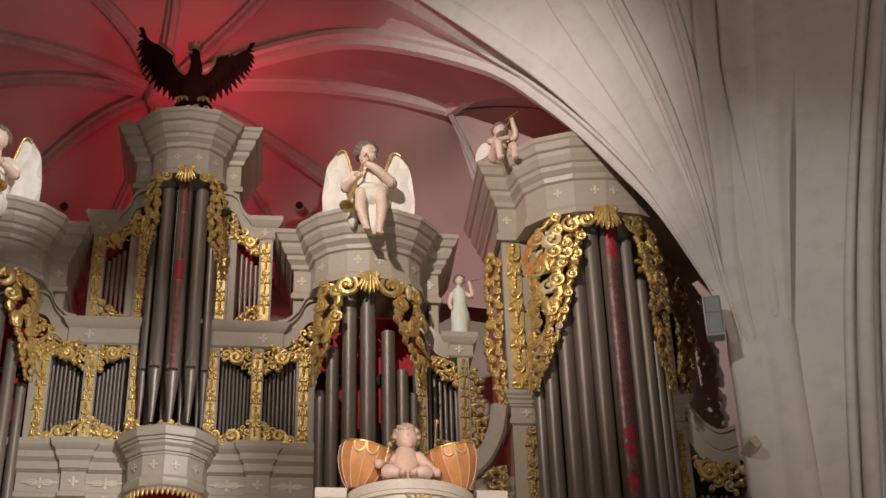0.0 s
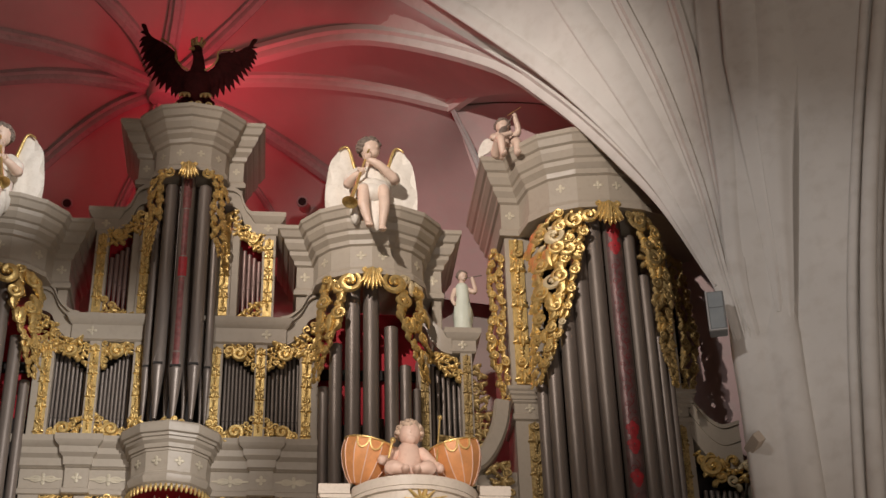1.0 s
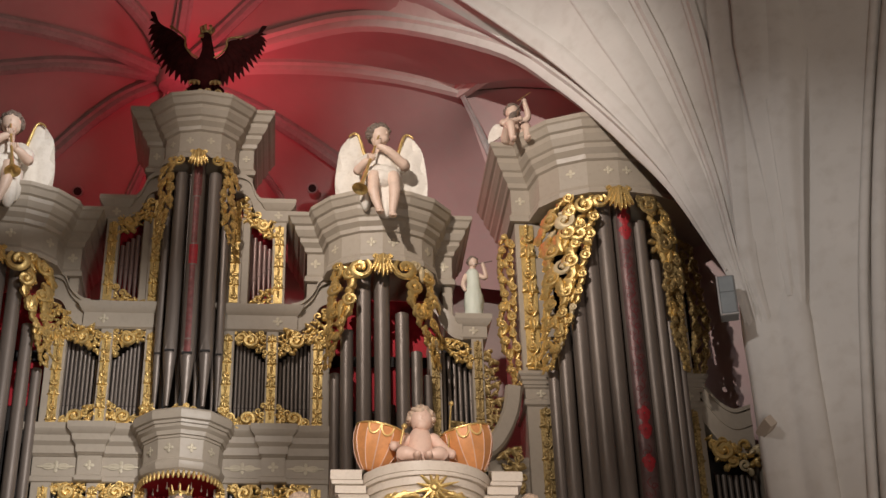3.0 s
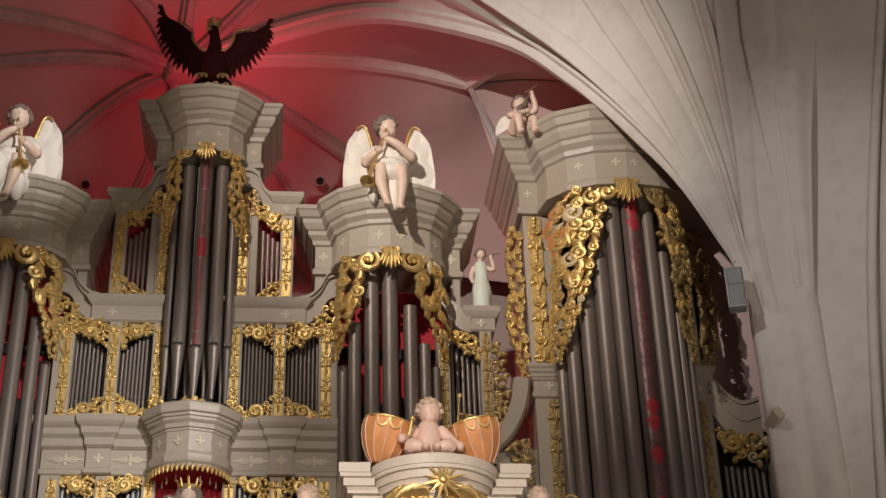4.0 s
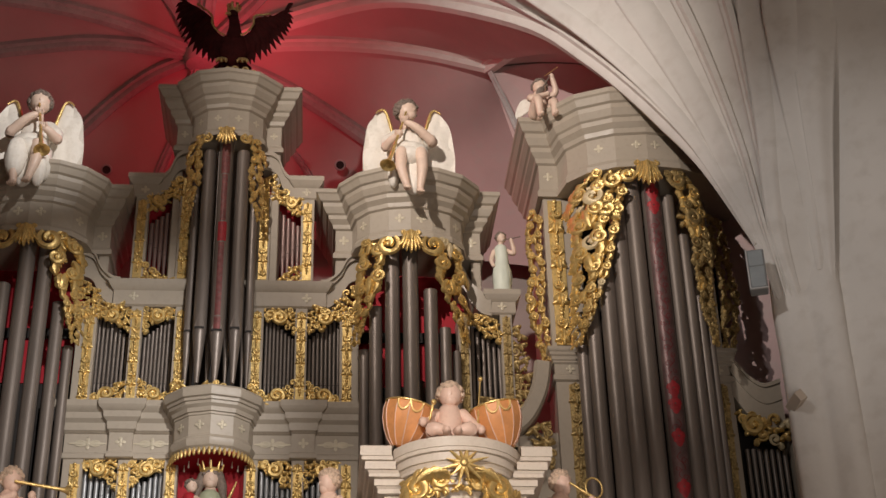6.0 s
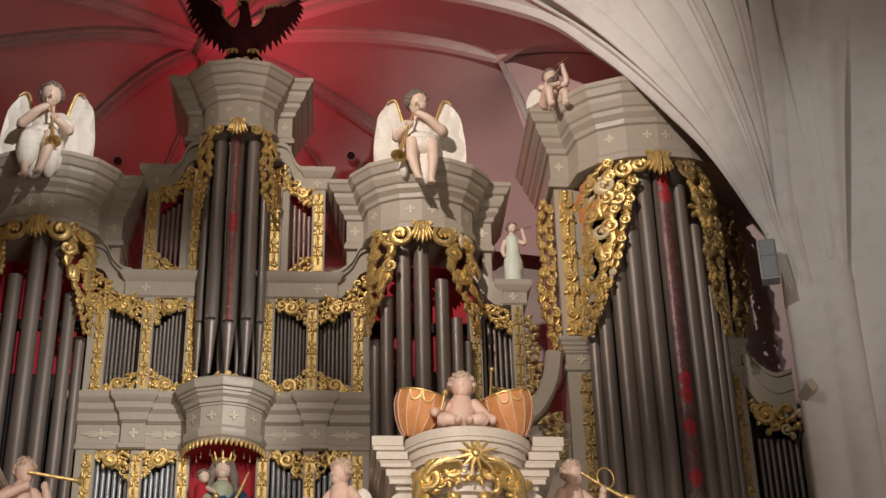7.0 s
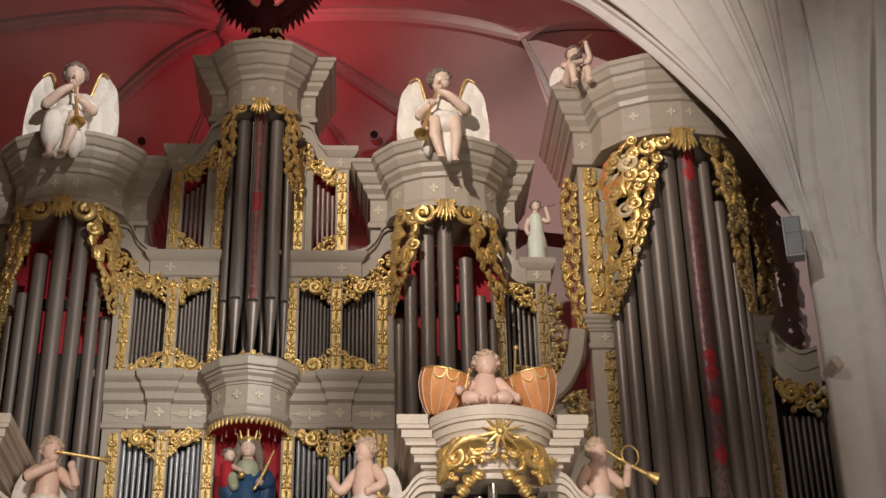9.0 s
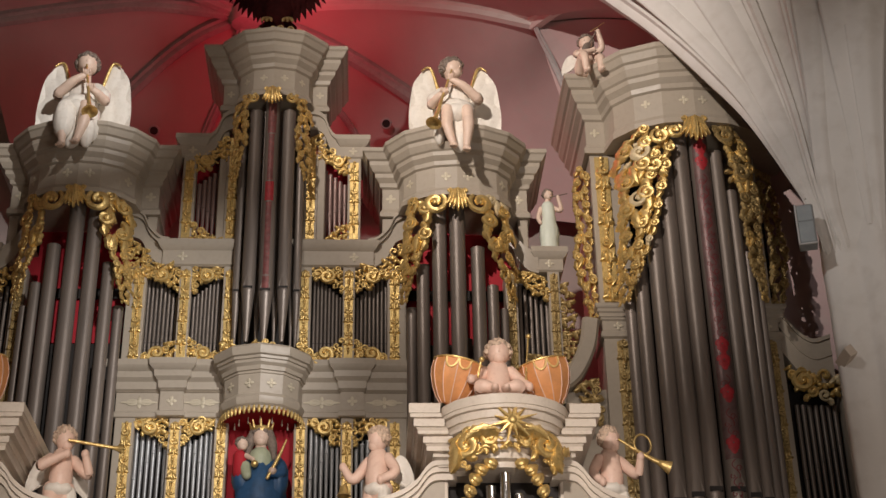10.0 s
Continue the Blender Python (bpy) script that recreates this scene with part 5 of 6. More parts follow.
def cloth(bm, c, r, mi, seed, folds=7):
    """A rumpled ellipsoid of cloth."""
    before = len(bm.verts)
    ball(bm, c, r, mi, seg=20, rings=10)
    bm.verts.ensure_lookup_table()
    for v in bm.verts[before:]:
        d = v.co - Vector(c)
        a = math.atan2(d.y, d.x)
        k = 1 + 0.09 * math.sin(folds * a + seed + d.z * 9) + 0.05 * math.sin(2.3 * folds * a + 2 * seed)
        v.co = Vector(c) + Vector((d.x * k, d.y * k, d.z))


ANGEL_MATS = (PALE, WHITE, HAIR, GOLD)
for sx in (1, -1):
    def fl(*v):
        """Mirrors the pose for the angel on the other tower."""
        return (sx * v[0], v[1], v[2])
    bm = bmesh.new()
    limb(bm, [(0, 0.03, 0.0), fl(0.01, 0.02, 0.28), fl(-0.01, -0.02, 0.56)], [0.20, 0.165, 0.14], 1, 18)
    cloth(bm, fl(0.0, -0.02, 0.46), (0.20, 0.155, 0.22), 1, 5.0 + sx, 9)
    limb(bm, [(0, -0.02, 0.58), fl(-0.02, -0.05, 0.80)], [0.085, 0.062], 0, 12)
    head(bm, fl(-0.03, -0.07, 0.935), 0.140, 0, 2, 3 + sx, 0.75 if sx > 0 else 0.15, low=-0.45, count=130)
    # the raised arm that holds the trumpet to the mouth, and the lowered one along its tube
    limb(bm, [fl(0.15, -0.01, 0.59), fl(0.24, -0.08, 0.49)], [0.10, 0.098], 1, 12)
    limb(bm, [fl(0.18, -0.02, 0.57), fl(0.26, -0.12, 0.45), fl(0.24, -0.17, 0.47)], [0.07, 0.066, 0.06], 0, 12)
    limb(bm, [fl(0.25, -0.16, 0.455), fl(0.08, -0.24, 0.58), fl(-0.06, -0.25, 0.66)], [0.062, 0.052, 0.038], 0, 12)
    limb(bm, [fl(-0.16, -0.01, 0.59), fl(-0.25, -0.07, 0.47)], [0.10, 0.098], 1, 12)
    limb(bm, [fl(-0.19, -0.02, 0.55), fl(-0.29, -0.12, 0.38), fl(-0.27, -0.17, 0.37)], [0.068, 0.062, 0.056], 0, 12)
    limb(bm, [fl(-0.28, -0.16, 0.37), fl(-0.22, -0.25, 0.40), fl(-0.15, -0.30, 0.43)], [0.058, 0.05, 0.038], 0, 12)
    for hand in (fl(-0.075, -0.26, 0.68), fl(-0.15, -0.31, 0.44)):
        ball(bm, hand, (0.055, 0.05, 0.045), 0, seg=10, rings=7)
        for q in range(4):
            ball(bm, Vector(hand) + Vector((0.025 * (q - 1.5), -0.035, 0.01)), (0.014, 0.022, 0.03), 0, seg=6, rings=5)
    # lap, knees, shins and feet
    cloth(bm, fl(0.0, -0.16, 0.14), (0.25, 0.25, 0.16), 1, 1.3 + sx, 8)
    cloth(bm, fl(0.0, -0.24, 0.24), (0.19, 0.12, 0.13), 1, 2.6 + sx, 9)
    cloth(bm, fl(0.02, -0.27, -0.10), (0.13, 0.06, 0.29), 1, 2.1, 7)
    cloth(bm, fl(-0.21, -0.22, -0.04), (0.07, 0.10, 0.22), 1, 4.1, 5)
    shins = ((fl(-0.12, -0.36, 0.15), fl(-0.125, -0.38, -0.08), fl(-0.06, -0.37, -0.33)), (fl(0.11, -0.37, 0.14), fl(0.12, -0.40, -0.10), fl(0.09, -0.40, -0.40)))
    for q, (knee, calf, ankle) in enumerate(shins):
        covered = sx < 0 and q == 1
        limb(bm, [Vector((knee[0] * 0.8, -0.05, 0.08)), Vector((knee[0], -0.22, 0.14)), Vector((knee[0], -0.32, 0.15))], [0.13, 0.12, 0.10], 1, 14)
        limb(bm, [knee, calf, ankle], [0.072, 0.068, 0.040], 0, 14)
        if covered:
            cloth(bm, Vector(knee).lerp(Vector(ankle), 0.36), (0.125, 0.11, 0.27), 1, 3.0, 7)
        ball(bm, Vector(ankle) + Vector((0, -0.055, -0.05)), (0.048, 0.105, 0.042), 0, rot=Matrix.Rotation(0.55, 3, "X"), seg=12, rings=8)
        for k in range(4):
            ball(bm, Vector(ankle) + Vector((0.022 * (k - 1.5), -0.135, -0.105)), (0.013, 0.026, 0.015), 0, seg=6, rings=5)
    if sx < 0:
        cloth(bm, (0.16, -0.31, -0.14), (0.09, 0.06, 0.26), 1, 3.3, 6)
    bell, mouth_at = Vector(fl(-0.27, -0.45, -0.04) if sx > 0 else (0.19, -0.46, 0.06)), Vector(fl(-0.05, -0.21, 0.83))
    limb(bm, [mouth_at, mouth_at.lerp(bell, 0.6), bell], [0.013, 0.017, 0.026], 3, 10)
    d = (bell - mouth_at).normalized()
    rot = Vector((0, 0, 1)).rotation_difference(d).to_matrix()
    lathe(bm, [(0.026, -0.06), (0.034, 0.0), (0.055, 0.05), (0.09, 0.075), (0.096, 0.08), (0.07, 0.07), (0.02, 0.02)], bell, 20, 3, rot)
    for sg in (-1, 1):
        wing(bm, [(sg * 0.15, 0.55), (sg * 0.215, 0.84), (sg * 0.29, 1.08), (sg * 0.39, 1.05), (sg * 0.51, 0.84), (sg * 0.56, 0.45), (sg * 0.56, 0.10), (sg * 0.55, 0.0), (sg * 0.34, 0.0), (sg * 0.16, 0.08)], 0.18, 0.14, 0.035, 1, 5, 3)
    statue("seated_angel_statue", "white winged angel statue seated on the cornice blowing a gilt trumpet", bm, ANGEL_MATS, (X0 + sx * (2.205 if sx > 0 else 2.26), 15.52, 11.62), 1.0, 0, "angels on the organ")


def putto(name, label, loc, s, right, left, legs, seed, turn=0.0, look_to=0.0, wings=True, mats=None, extra=None, fair=True, sash=True, skull=0.12, slim=1.0):
    bm = bmesh.new()
    limb(bm, [(0, 0.0, 0.36), (0, -0.025, 0.48), (0, 0.0, 0.66)], [0.118, 0.120, 0.108], 0, 14)
    ball(bm, (0, -0.05, 0.45), (0.09, 0.085, 0.09), 0)
    limb(bm, [(0, 0, 0.66), (0, -0.01, 0.76)], [0.06, 0.05], 0)
    head(bm, (0.01, -0.03, 0.83), skull, 0, 2, seed, look_to, low=-0.35, count=90, face=-0.4, size=0.24)
    for arm in (right, left):
        limb(bm, arm, [0.06, 0.05, 0.037], 0)
        ball(bm, arm[-1], (0.042, 0.042, 0.045), 0, seg=8, rings=6)
    for leg in legs:
        limb(bm, leg, [0.095, 0.072, 0.042], 0, 12)
        e = Vector(leg[-1])
        ball(bm, e + Vector((0, -0.05, -0.02)), (0.04, 0.085, 0.035), 0, seg=8, rings=6)
    if sash:
        cloth(bm, (0.0, -0.01, 0.36), (0.15, 0.145, 0.075), 1, seed)
        cloth(bm, (0.10, -0.05, 0.29), (0.07, 0.06, 0.11), 1, seed + 1, 5)
    if wings:
        for sg in (-1, 1):
            wing(bm, [(sg * 0.06, 0.56), (sg * 0.15, 0.70), (sg * 0.24, 0.66), (sg * 0.31, 0.50), (sg * 0.31, 0.36), (sg * 0.22, 0.40), (sg * 0.08, 0.48)], 0.11, 0.2, 0.02, 1, 4)
    if extra:
        extra(bm)
    for v in bm.verts:
        v.co.x *= slim
        v.co.y *= slim
    return statue(name, label, bm, mats or (SKIN, WHITE, FAIRHAIR, GOLD), loc, s, turn, "cherubs on the organ")


STAND = ([(-0.07, 0, 0.36), (-0.085, -0.05, 0.19), (-0.08, 0, 0.03)], [(0.07, 0, 0.36), (0.08, -0.03, 0.19), (0.09, 0.02, 0.03)])


def pipe_in_hand(a, b, r0, r1):
    def add(bm):
        limb(bm, [a, b], [r0, r1], 3, 8)
        d = (Vector(b) - Vector(a)).normalized()
        lathe(bm, [(r1, -0.03), (r1 * 1.5, 0.02), (r1 * 2.6, 0.06), (r1 * 2.0, 0.05), (r1 * 0.5, 0.0)], b, 12, 3, Vector((0, 0, 1)).rotation_difference(d).to_matrix())
    return add


def bell_in_hand(bm):
    limb(bm, [(-0.34, -0.12, 0.62), (-0.34, -0.12, 0.45)], [0.012, 0.012], 3, 8)
    lathe(bm, [(0.02, 0.10), (0.04, 0.09), (0.05, 0.03), (0.075, 0.0), (0.06, 0.0), (0.03, 0.05)], (-0.34, -0.12, 0.34), 14, 3)


def horn_in_hand(bm):
    limb(bm, [(0.05, -0.16, 0.80), (0.26, -0.24, 0.66), (0.45, -0.28, 0.57)], [0.012, 0.018, 0.026], 3, 8)
    lathe(bm, [(0.026, -0.03), (0.04, 0.02), (0.065, 0.10), (0.055, 0.09), (0.02, 0.0)], (0.45, -0.28, 0.57), 12, 3, Vector((0, 0, 1)).rotation_difference(Vector((0.9, -0.2, -0.4))).to_matrix())
    tube(bm, [Vector((0.27 + 0.095 * math.cos(a), -0.25, 0.745 + 0.095 * math.sin(a))) for a in [2 * math.pi * k / 22 for k in range(23)]], 0.011, 6, mi=3)


putto("cherub_statue", "pink cherub statue playing a gilt pipe on the choir organ", (-2.66, 12.75, 5.83), 0.985,
      [(-0.12, 0, 0.64), (-0.22, -0.16, 0.53), (0.02, -0.17, 0.66)], [(0.12, 0, 0.64), (0.26, -0.12, 0.50), (0.20, -0.2, 0.66)], STAND, 21, 18, 0.25, skull=0.114, slim=0.86,
      extra=pipe_in_hand((0.03, -0.15, 0.79), (0.50, -0.22, 0.74), 0.014, 0.018))
putto("cherub_statue", "pink cherub statue holding a small gilt bell", (0.075, 12.75, 5.83), 0.985,
      [(-0.12, 0, 0.64), (-0.24, -0.10, 0.48), (-0.34, -0.14, 0.60)], [(0.12, 0, 0.64), (0.22, -0.02, 0.50), (0.10, -0.12, 0.42)], STAND, 23, -32, -0.5, skull=0.114, slim=0.86, extra=bell_in_hand)
putto("cherub_statue", "pink cherub statue blowing a coiled gilt horn", (2.11, 12.75, 5.83), 0.985,
      [(-0.12, 0, 0.64), (-0.21, -0.04, 0.50), (-0.15, -0.12, 0.40)], [(0.12, 0, 0.64), (0.24, -0.13, 0.50), (0.24, -0.24, 0.63)], STAND, 25, 16, 0.35, skull=0.114, slim=0.86, wings=False, extra=horn_in_hand)
SIT = ([(-0.09, 0, 0.35), (-0.12, -0.28, 0.42), (-0.10, -0.30, 0.12)], [(0.09, 0, 0.35), (0.13, -0.28, 0.40), (0.11, -0.34, 0.14)])


def fiddle(bm):
    ball(bm, (-0.02, -0.14, 0.68), (0.055, 0.03, 0.10), 2, rot=Matrix.Rotation(0.6, 3, "Y"))
    limb(bm, [(0.02, -0.15, 0.74), (0.17, -0.17, 1.02)], [0.012, 0.008], 2, 6)
    limb(bm, [(0.04, -0.2, 0.92), (0.26, -0.2, 1.12)], [0.005, 0.005], 3, 6)


putto("cherub_statue", "small pale cherub statue with a fiddle seated on the cornice", (2.66, 15.72, 12.46), 0.84,
      [(-0.12, 0, 0.64), (-0.17, -0.14, 0.52), (0.08, -0.17, 0.62)], [(0.12, 0, 0.66), (0.24, -0.08, 0.74), (0.17, -0.15, 0.98)], SIT, 27, 10, -0.5, mats=(PALE, WHITE, HAIR, GOLD), extra=fiddle)

# robed statue on the wing
bm = bmesh.new()
limb(bm, [(0, 0, 0.02), (0.0, 0, 0.30), (0.01, -0.01, 0.52)], [0.125, 0.11, 0.09], 1, 16)
limb(bm, [(0.01, -0.01, 0.52), (0, 0, 0.68)], [0.085, 0.09], 1, 14)
cloth(bm, (0, -0.01, 0.26), (0.125, 0.115, 0.30), 1, 4.0, 8)
limb(bm, [(0, 0, 0.68), (0.0, -0.01, 0.78)], [0.045, 0.036], 0)
head(bm, (0.01, -0.02, 0.86), 0.075, 0, 2, 41, 0.4, low=-0.1, count=70, face=-0.3)
limb(bm, [(-0.09, 0, 0.66), (-0.13, -0.02, 0.52), (-0.11, -0.05, 0.42)], [0.035, 0.03, 0.024], 0)
limb(bm, [(0.09, 0, 0.67), (0.17, -0.05, 0.62), (0.13, -0.1, 0.79)], [0.035, 0.03, 0.024], 0)
limb(bm, [(0.03, -0.09, 0.79), (0.25, -0.12, 0.83)], [0.008, 0.008], 2, 6)
statue("robed_statue", "small pale robed statue playing a flute on the organ wing", bm, (PALE, ROBE, HAIR), (2.13, 16.10, 10.365), 0.92)
# crowned statue with a child in the niche
bm = bmesh.new()
limb(bm, [(0, 0, 0.0), (0, 0, 0.7), (0, -0.01, 1.10)], [0.27, 0.25, 0.18], 0, 20)
cloth(bm, (0, -0.04, 0.80), (0.27, 0.20, 0.52), 0, 1.0, 9)
cloth(bm, (-0.16, -0.08, 1.06), (0.13, 0.14, 0.22), 0, 2.0, 6)
cloth(bm, (0.20, -0.06, 1.04), (0.11, 0.14, 0.24), 0, 3.0, 6)
limb(bm, [(0, -0.05, 1.08), (0, -0.05, 1.27)], [0.13, 0.135], 1, 16)
limb(bm, [(0, -0.02, 1.28), (0, -0.03, 1.46)], [0.10, 0.05], 2)
head(bm, (0, -0.05, 1.52), 0.105, 2, 3, 51, low=-1.0, count=120, face=-0.45)
for sg in (-1, 1):
    limb(bm, [(sg * 0.085, -0.03, 1.58), (sg * 0.125, -0.06, 1.44), (sg * 0.15, -0.08, 1.27)], [0.05, 0.055, 0.03], 3)
lathe(bm, [(0.10, 0), (0.105, 0.03), (0.12, 0.05), (0.09, 0.05)], (0, -0.03, 1.58), 16, 4)
for k in range(8):
    a = k * math.pi / 4
    limb(bm, [(0.105 * math.cos(a), -0.03 + 0.105 * math.sin(a), 1.62), (0.13 * math.cos(a), -0.03 + 0.13 * math.sin(a), 1.70)], [0.018, 0.008], 4, 6)
limb(bm, [(0.17, -0.02, 1.26), (0.24, -0.14, 1.08), (0.14, -0.24, 1.04)], [0.07, 0.06, 0.045], 0)
ball(bm, (0.15, -0.26, 1.06), 0.045, 2)
limb(bm, [(0.10, -0.27, 0.98), (0.20, -0.28, 1.18), (0.29, -0.29, 1.40)], [0.018, 0.022, 0.008], 4, 8)
limb(bm, [(-0.20, -0.14, 1.08), (-0.21, -0.15, 1.26)], [0.085, 0.075], 5, 12)
limb(bm, [(-0.15, -0.16, 1.14), (-0.12, -0.24, 1.02)], [0.07, 0.05], 1, 10)
head(bm, (-0.19, -0.16, 1.40), 0.072, 2, 3, 53, 0.4, low=-0.2, count=60)
limb(bm, [(-0.14, -0.18, 1.26), (-0.06, -0.24, 1.20)], [0.03, 0.022], 2)
ball(bm, (-0.04, -0.26, 1.14), 0.04, 4)
statue("crowned_statue", "crowned statue in blue robe with a child in the red niche", bm, (BLUE, GREEN, PALE, HAIR, GOLD, NICHE), (X0 + 0.02, 15.82, 6.36))
plinth = thing("niche_pedestal", "greige pedestal in the niche", "pedestal")
bm = bmesh.new()
sweep(bm, [(X0 - 0.3, YF + 0.15), (X0 - 0.3, YF - 0.35), (X0 + 0.3, YF - 0.35), (X0 + 0.3, YF + 0.15)], [(0, 5.0), (0, 6.26), (0.04, 6.30), (0.04, 6.36)])
part("block", bm, PAINT, plinth)

# the eagle on the crown
bm = bmesh.new()
ball(bm, (0.02, 0, 0.30), (0.20, 0.14, 0.26), 0, seg=16, rings=10)
limb(bm, [(0.02, -0.03, 0.44), (0.025, -0.05, 0.62), (0.005, -0.05, 0.78)], [0.115, 0.075, 0.062], 0, 12)
ball(bm, (-0.005, -0.06, 0.81), (0.07, 0.085, 0.065), 0)
limb(bm, [(-0.03, -0.10, 0.80), (-0.08, -0.14, 0.775), (-0.09, -0.14, 0.75)], [0.03, 0.02, 0.008], 1, 8)
lathe(bm, [(0.06, 0), (0.066, 0.03), (0.07, 0.04), (0.05, 0.045)], (0.0, -0.05, 0.86), 14, 1)
for k in range(7):
    a = 2 * math.pi * k / 7
    limb(bm, [(0.062 * math.cos(a), -0.05 + 0.062 * math.sin(a), 0.89), (0.085 * math.cos(a), -0.05 + 0.085 * math.sin(a), 0.95), (0.05 * math.cos(a), -0.05 + 0.05 * math.sin(a), 0.99)], [0.016, 0.018, 0.012], 1, 6)
for sg, tip in ((-1, 1.0), (1, 0.87)):
    lead = curve_points([(sg * 0.08, 0.0, 0.40), (sg * 0.20, -0.02, 0.46), (sg * 0.29, -0.02, 0.60), (sg * 0.31, -0.01, 0.76), (sg * 0.46, 0.0, 0.92 * (0.1 + 0.9 * tip)), (sg * 0.58, 0.03, 1.03 * tip), (sg * 0.66, 0.06, 1.14 * tip)], 60)
    rim = curve_points([(sg * 0.13, 0.03, 0.10), (sg * 0.27, 0.03, 0.13), (sg * 0.46, 0.04, 0.26), (sg * 0.61, 0.06, 0.45), (sg * 0.70, 0.08, 0.68 * tip ** 0.3), (sg * 0.755, 0.09, 0.97 * tip), (sg * 0.75, 0.10, 1.34 * tip)], 60)
    for layer, count, reach in ((0, 17, 1.0), (1, 13, 0.7)):
        for k in range(count):
            j = round(60 * (k + 0.5) / count) if layer else round(60 * k / (count - 1))
            if layer and j > 42:
                continue
            base, end = lead[j].copy(), lead[j].lerp(rim[j], reach)
            if (end - base).length < 0.16:
                base = lead[max(0, j - 14)].copy()
            base.y -= 0.05 * layer
            end.y -= 0.035 * layer
            mid = base.lerp(end, 0.6) + Vector((0, -0.02, 0.02))
            pts = curve_points([base, mid, end], 10)
            tube(bm, pts, [(0.05 if j < 50 else 0.032) * min(1.0, 0.8 + 0.4 * q / 10) * min(1.0, 0.10 + 1.9 * (1 - q / 10)) for q in range(11)], 8, 0.38)
    tube(bm, lead, [0.085 - 0.068 * k / 60 for k in range(61)], 10, 0.7)
    tube(bm, [p + Vector((sg * -0.035, -0.07, 0.055 - 0.04 * k / 44)) for k, p in enumerate(lead[4:44])], [0.014] * 40, 6, mi=1)
for k in range(7):
    limb(bm, [(0.02, 0.02, 0.2), (-0.19 + 0.07 * k, 0.0, 0.02)], [0.06, 0.03], 0, 8)
for sg in (-1, 1):
    for k in range(3):
        limb(bm, [(sg * 0.13 + 0.02, -0.04, 0.12), (sg * 0.13 + 0.02 + 0.05 * (k - 1), -0.13, 0.05), (sg * 0.13 + 0.02 + 0.06 * (k - 1), -0.16, 0.0)], [0.035, 0.025, 0.012], 1, 6)
statue("eagle_statue", "dark oxblood crowned eagle with spread wings and gilt edges", bm, (EAGLE, OLDGOLD), (X0 - 0.01, 15.72, 13.33), 1.0)

# ---- the two choir organs on the gallery front ----


def drum(parent_loc, tilt, turn, seed):
    d = thing("kettledrum", "fluted orange copper kettledrum with gilt swags and rim", "kettledrum", "kettledrums")
    bm = bmesh.new()
    lathe(bm, [(0.035, 0.0), (0.085, 0.02), (0.135, 0.075), (0.180, 0.155), (0.214, 0.25), (0.224, 0.32), (0.218, 0.395), (0.20, 0.40), (0.19, 0.385)], sides=12)
    part("bowl", bm, COPPER, d, angle=15)
    for k in range(12):
        a = 2 * math.pi * k / 12
        bm = bmesh.new()
        tube(bm, [Vector((r * 1.004 * math.cos(a), r * 1.004 * math.sin(a), z)) for r, z in ((0.085, 0.02), (0.135, 0.075), (0.180, 0.155), (0.214, 0.25), (0.224, 0.32), (0.218, 0.395))], 0.0045, 5, up=Vector((math.cos(a), math.sin(a), 0.3)))
        part("seam", bm, SKIN, d)
    bm = bmesh.new()
    tube(bm, [Vector((0.217 * math.cos(a), 0.217 * math.sin(a), 0.395)) for a in [2 * math.pi * k / 24 for k in range(25)]], 0.010, 6)
    part("rim", bm, GOLD, d)
    for sg in (-1, 1):
        bm = bmesh.new()
        tube(bm, [Vector((0.223 * math.cos(-math.pi / 2 + sg * 0.26 + 0.24 * math.cos(b)), 0.223 * math.sin(-math.pi / 2 + sg * 0.26 + 0.24 * math.cos(b)), 0.385 - 0.085 * math.sin(b))) for b in [math.pi * k / 14 for k in range(15)]], 0.010, 6)
        part("swag", bm, mat("yellow_gilt_paint", (0.80, 0.56, 0.22), 0.4, 0.3), d)
    bm = bmesh.new()
    lathe(bm, [(0.075, -0.04), (0.05, -0.02), (0.035, 0.01), (0.03, 0.03)], sides=12)
    part("foot", bm, COPPER, d)
    d.matrix_basis = pose(*parent_loc, tilt[0], tilt[1], turn)
    return d


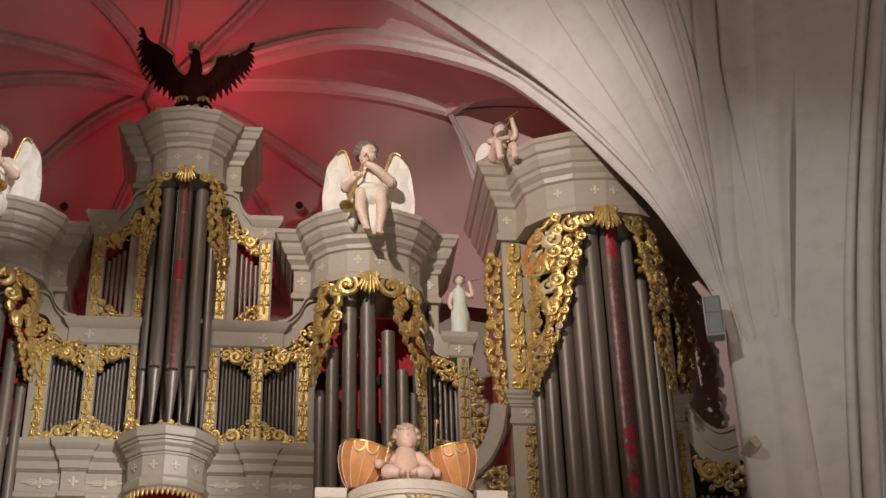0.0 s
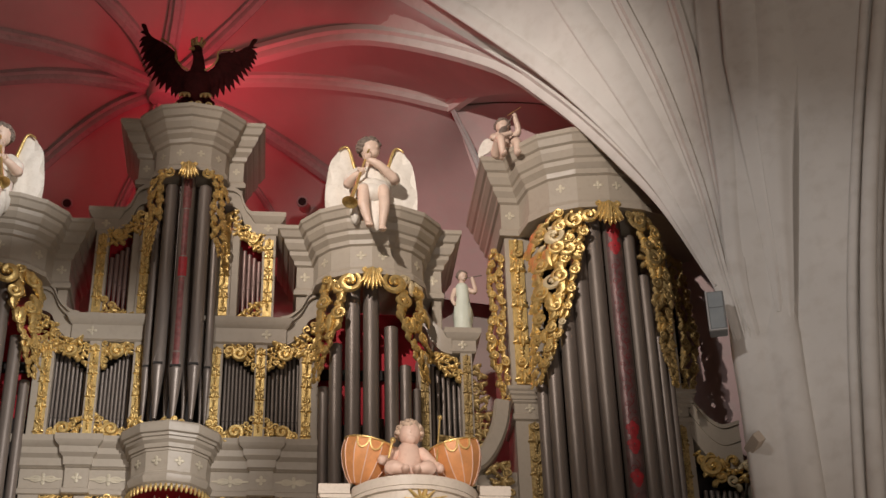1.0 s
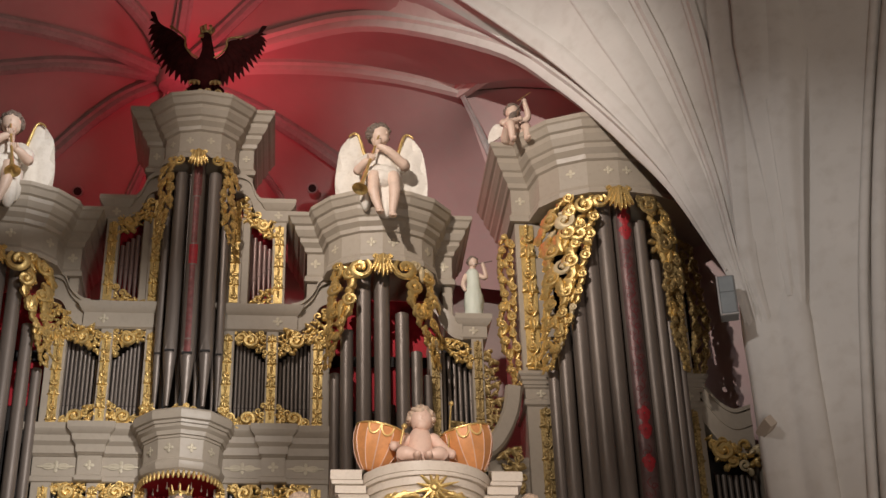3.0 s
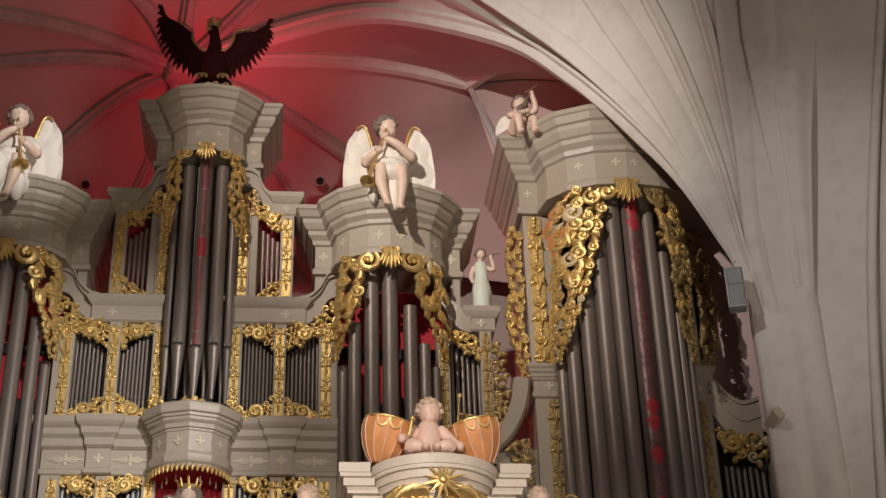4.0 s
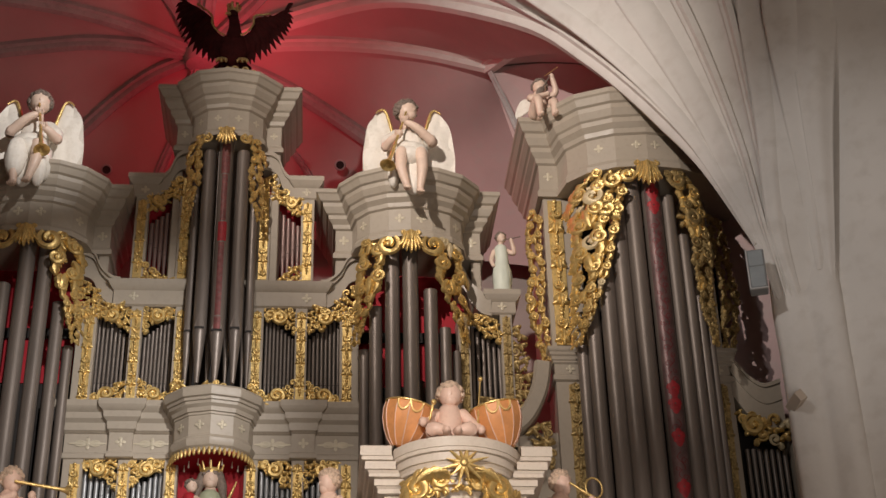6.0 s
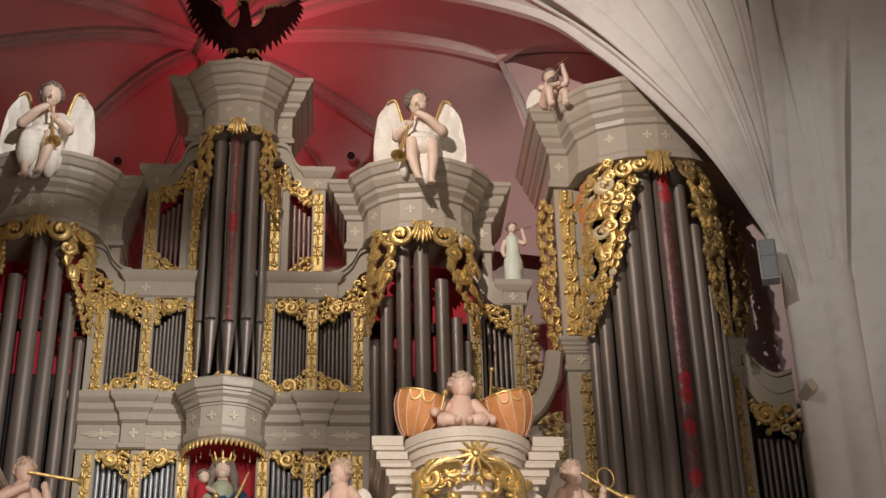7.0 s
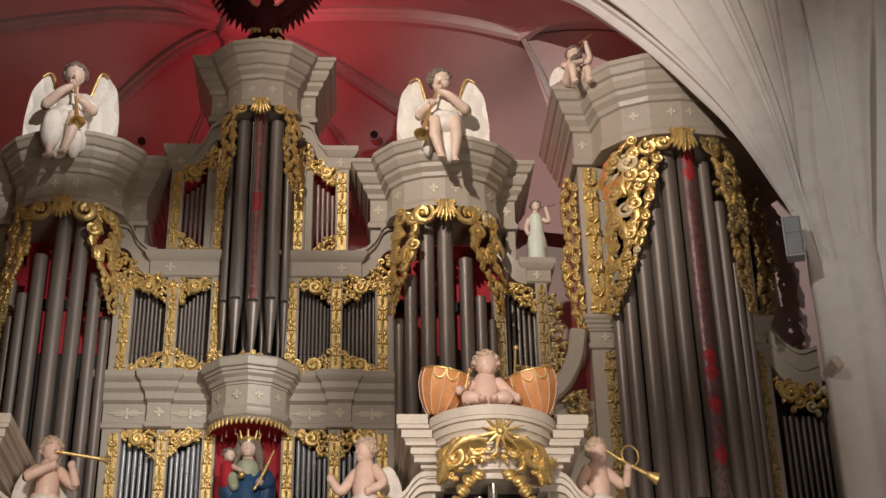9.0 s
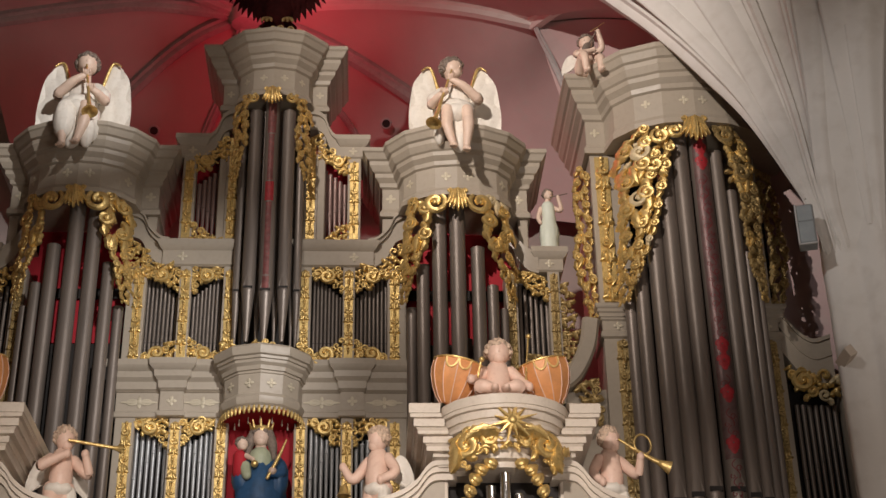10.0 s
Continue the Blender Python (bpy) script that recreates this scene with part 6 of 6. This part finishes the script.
for cx, shown in ((1.13, True), (-3.66, False)):
    yr = 12.3
    u = thing("choir_organ", "cream painted choir organ case with stepped cornice and gilt carving", "choir organ", "choir organs")
    path = tower_path(cx, yr, 0.24, 0.47, 0.22, 14, 0.9)
    bm = bmesh.new()
    sweep(bm, path, [(0.0, 6.14), (0.03, 6.142), (0.03, 6.19), (0.05, 6.20), (0.09, 6.202), (0.09, 6.25), (0.12, 6.275), (0.13, 6.277), (0.13, 6.31), (0.185, 6.312), (0.185, 6.35), (0.20, 6.37), (0.215, 6.372), (0.215, 6.43), (0.26, 6.432), (0.26, 6.46), (0.275, 6.485), (0.295, 6.487), (0.295, 6.555), (0.325, 6.557), (0.325, 6.59), (0.335, 6.592), (0.335, 6.675), (0.31, 6.69), (0.1, 6.69), (-0.1, 6.69)])
    part("cornice", bm, CREAM, u, angle=30)
    bm = bmesh.new()
    sweep(bm, tower_path(cx, yr + 0.02, 0.30, 0.40, 0.22, 14, 0.7), [(0.1, 6.685), (0.1, 6.705), (0.08, 6.715)])
    part("top_step", bm, CREAM, u)
    for sg in (-1, 1):
        bm = bmesh.new()
        xa, xb = sorted((cx + sg * 0.60, cx + sg * 0.47))
        box(bm, xa, xb, yr + 0.01, yr + 0.9, 5.0, 6.17, bevel=0.008)
        part("post", bm, CREAM, u)
        for off, th, lift, m in ((-0.10, 0.045, 0.0, CREAM), (-0.075, 0.05, -0.045, CREAM), (-0.04, 0.06, -0.095, CREAM), (0.0, 0.5, -0.12, PAINT)):
            bm = bmesh.new()
            sweep_band(bm, [(cx + sg * (0.40 if off else 0.5), 6.26 + lift), (cx + sg * 0.57, 6.26 + lift), (cx + sg * 0.65, 6.21 + lift), (cx + sg * 0.75, 6.08 + lift), (cx + sg * 0.93, 5.97 + lift), (cx + sg * 1.32, 5.86 + lift)], th, yr + off, yr + 0.25, 26)
            part("swept_shoulder", bm, m, u)
        bm = bmesh.new()
        xa, xb = sorted((cx + sg * 0.62, cx + sg * 1.40))
        box(bm, xa, xb, yr + 0.26, yr + 0.85, 5.0, 5.84, bevel=0.01)
        part("side_deck", bm, PAINT, u)
    # shade inside the choir organ, painted on a dark board
    bm = bmesh.new()
    box(bm, cx - 0.5, cx + 0.5, yr + 0.12, yr + 0.16, 5.0, 6.2)
    part("back", bm, DARK, u, smooth=False)
    for k, (dx, top) in enumerate(((0, 6.16), (-0.115, 6.05), (0.115, 5.98), (-0.225, 5.86), (0.225, 5.84))):
        pipe(u, cx + dx, yr - 0.10 + abs(dx) * 0.6, 5.0, top, 0.045, 0.5, 0.08, TIN_BRIGHT, 16)
    bm = bmesh.new()
    foliage(bm, [(cx + a, b) for a, b in ((-0.46, 6.12), (-0.42, 6.34), (-0.22, 6.42), (0.0, 6.34), (0.22, 6.42), (0.42, 6.34), (0.46, 6.12), (0.34, 6.10), (0.24, 6.24), (0.0, 6.26), (-0.24, 6.24), (-0.34, 6.10))], 0.075, 71, 0.0, -0.3)
    for sg in (-1, 1):
        scroll(bm, cx + sg * 0.34, 6.27, 0.11, 1.6, -sg, math.pi / 2, 0.26)
        scroll(bm, cx + sg * 0.15, 6.34, 0.08, 1.5, sg, math.pi / 2, 0.28)
        leaf(bm, cx + sg * 0.06, 6.36, 0.5 if sg > 0 else math.pi - 0.5, 0.34, 0.15, -1.6 * sg, d=0.03, lobes=5)
        leaf(bm, cx + sg * 0.44, 6.30, -1.9 if sg > 0 else math.pi + 1.9, 0.26, 0.12, 0.9 * sg, d=0.02, lobes=4)
    for v in bm.verts:
        v.co.z += 0.02
    bend(bm, cx, yr - 0.12, 0.55, 0.24)
    part("gilt_crest", bm, GOLD, u, "gilt acanthus crest", angle=55)
    for sg in (-1, 1):
        for k in range(7):
            t = k / 6
            x, z = cx + sg * (0.14 + 0.28 * t ** 0.7), 6.17 - 0.58 * t ** 1.4
            bm = bmesh.new()
            ball(bm, (0, 0, 0), (0.037, 0.037, 0.052), seg=12, rings=8)
            for q in range(4):
                a = q * math.pi / 2
                ball(bm, (0.022 * math.cos(a), 0.022 * math.sin(a), -0.02), (0.03, 0.03, 0.05), seg=8, rings=6)
            bud = part("bud", bm, GOLD, u)
            bud.matrix_basis = pose(x, yr - 0.26 * math.sqrt(1 - ((x - cx) / 0.52) ** 2) - 0.03, z, 0, sg * (60 - 50 * t), 0)
    bm = bmesh.new()
    for k in range(12):
        a = math.pi / 6 * k + 0.26
        ln = 0.21 if k % 2 == 0 else 0.15
        limb(bm, [(0, 0, 0), (ln * math.cos(a), 0, ln * math.sin(a))], [0.028, 0.004], 0, 6)
    ball(bm, (0, -0.01, 0), (0.04, 0.035, 0.04), seg=12, rings=8)
    star = part("star", bm, GOLD, u, "gilt star with twelve tapering rays")
    star.location = (cx + 0.04, yr - 0.52, 6.45)
    drum((cx - 0.455, 12.2, 6.735), (8, 13), 0, 1)
    drum((cx + 0.44, 12.2, 6.735), (8, -13), 0, 2)

    def drumsticks(bm):
        limb(bm, [(-0.19, -0.16, 0.54), (-0.16, -0.2, 0.68)], [0.012, 0.012], 3, 6)
        ball(bm, (-0.155, -0.2, 0.69), 0.026, 3)
        limb(bm, [(0.24, -0.1, 0.50), (0.285, -0.05, 0.98)], [0.009, 0.009], 3, 6)
        ball(bm, (0.287, -0.05, 0.99), 0.024, 3)
    putto("cherub_statue", "pink cherub statue seated between two kettledrums", (cx - 0.04, 12.10, 6.40), 0.95,
          [(-0.12, 0, 0.65), (-0.20, -0.05, 0.56), (-0.25, -0.15, 0.52)], [(0.12, 0, 0.65), (0.20, -0.04, 0.55), (0.27, -0.1, 0.47)],
          ([(-0.08, 0, 0.40), (-0.16, -0.17, 0.44), (-0.05, -0.20, 0.41)], [(0.08, 0, 0.40), (0.16, -0.17, 0.44), (0.05, -0.20, 0.41)]), 61, 0, 0, extra=drumsticks, sash=False, skull=0.118)
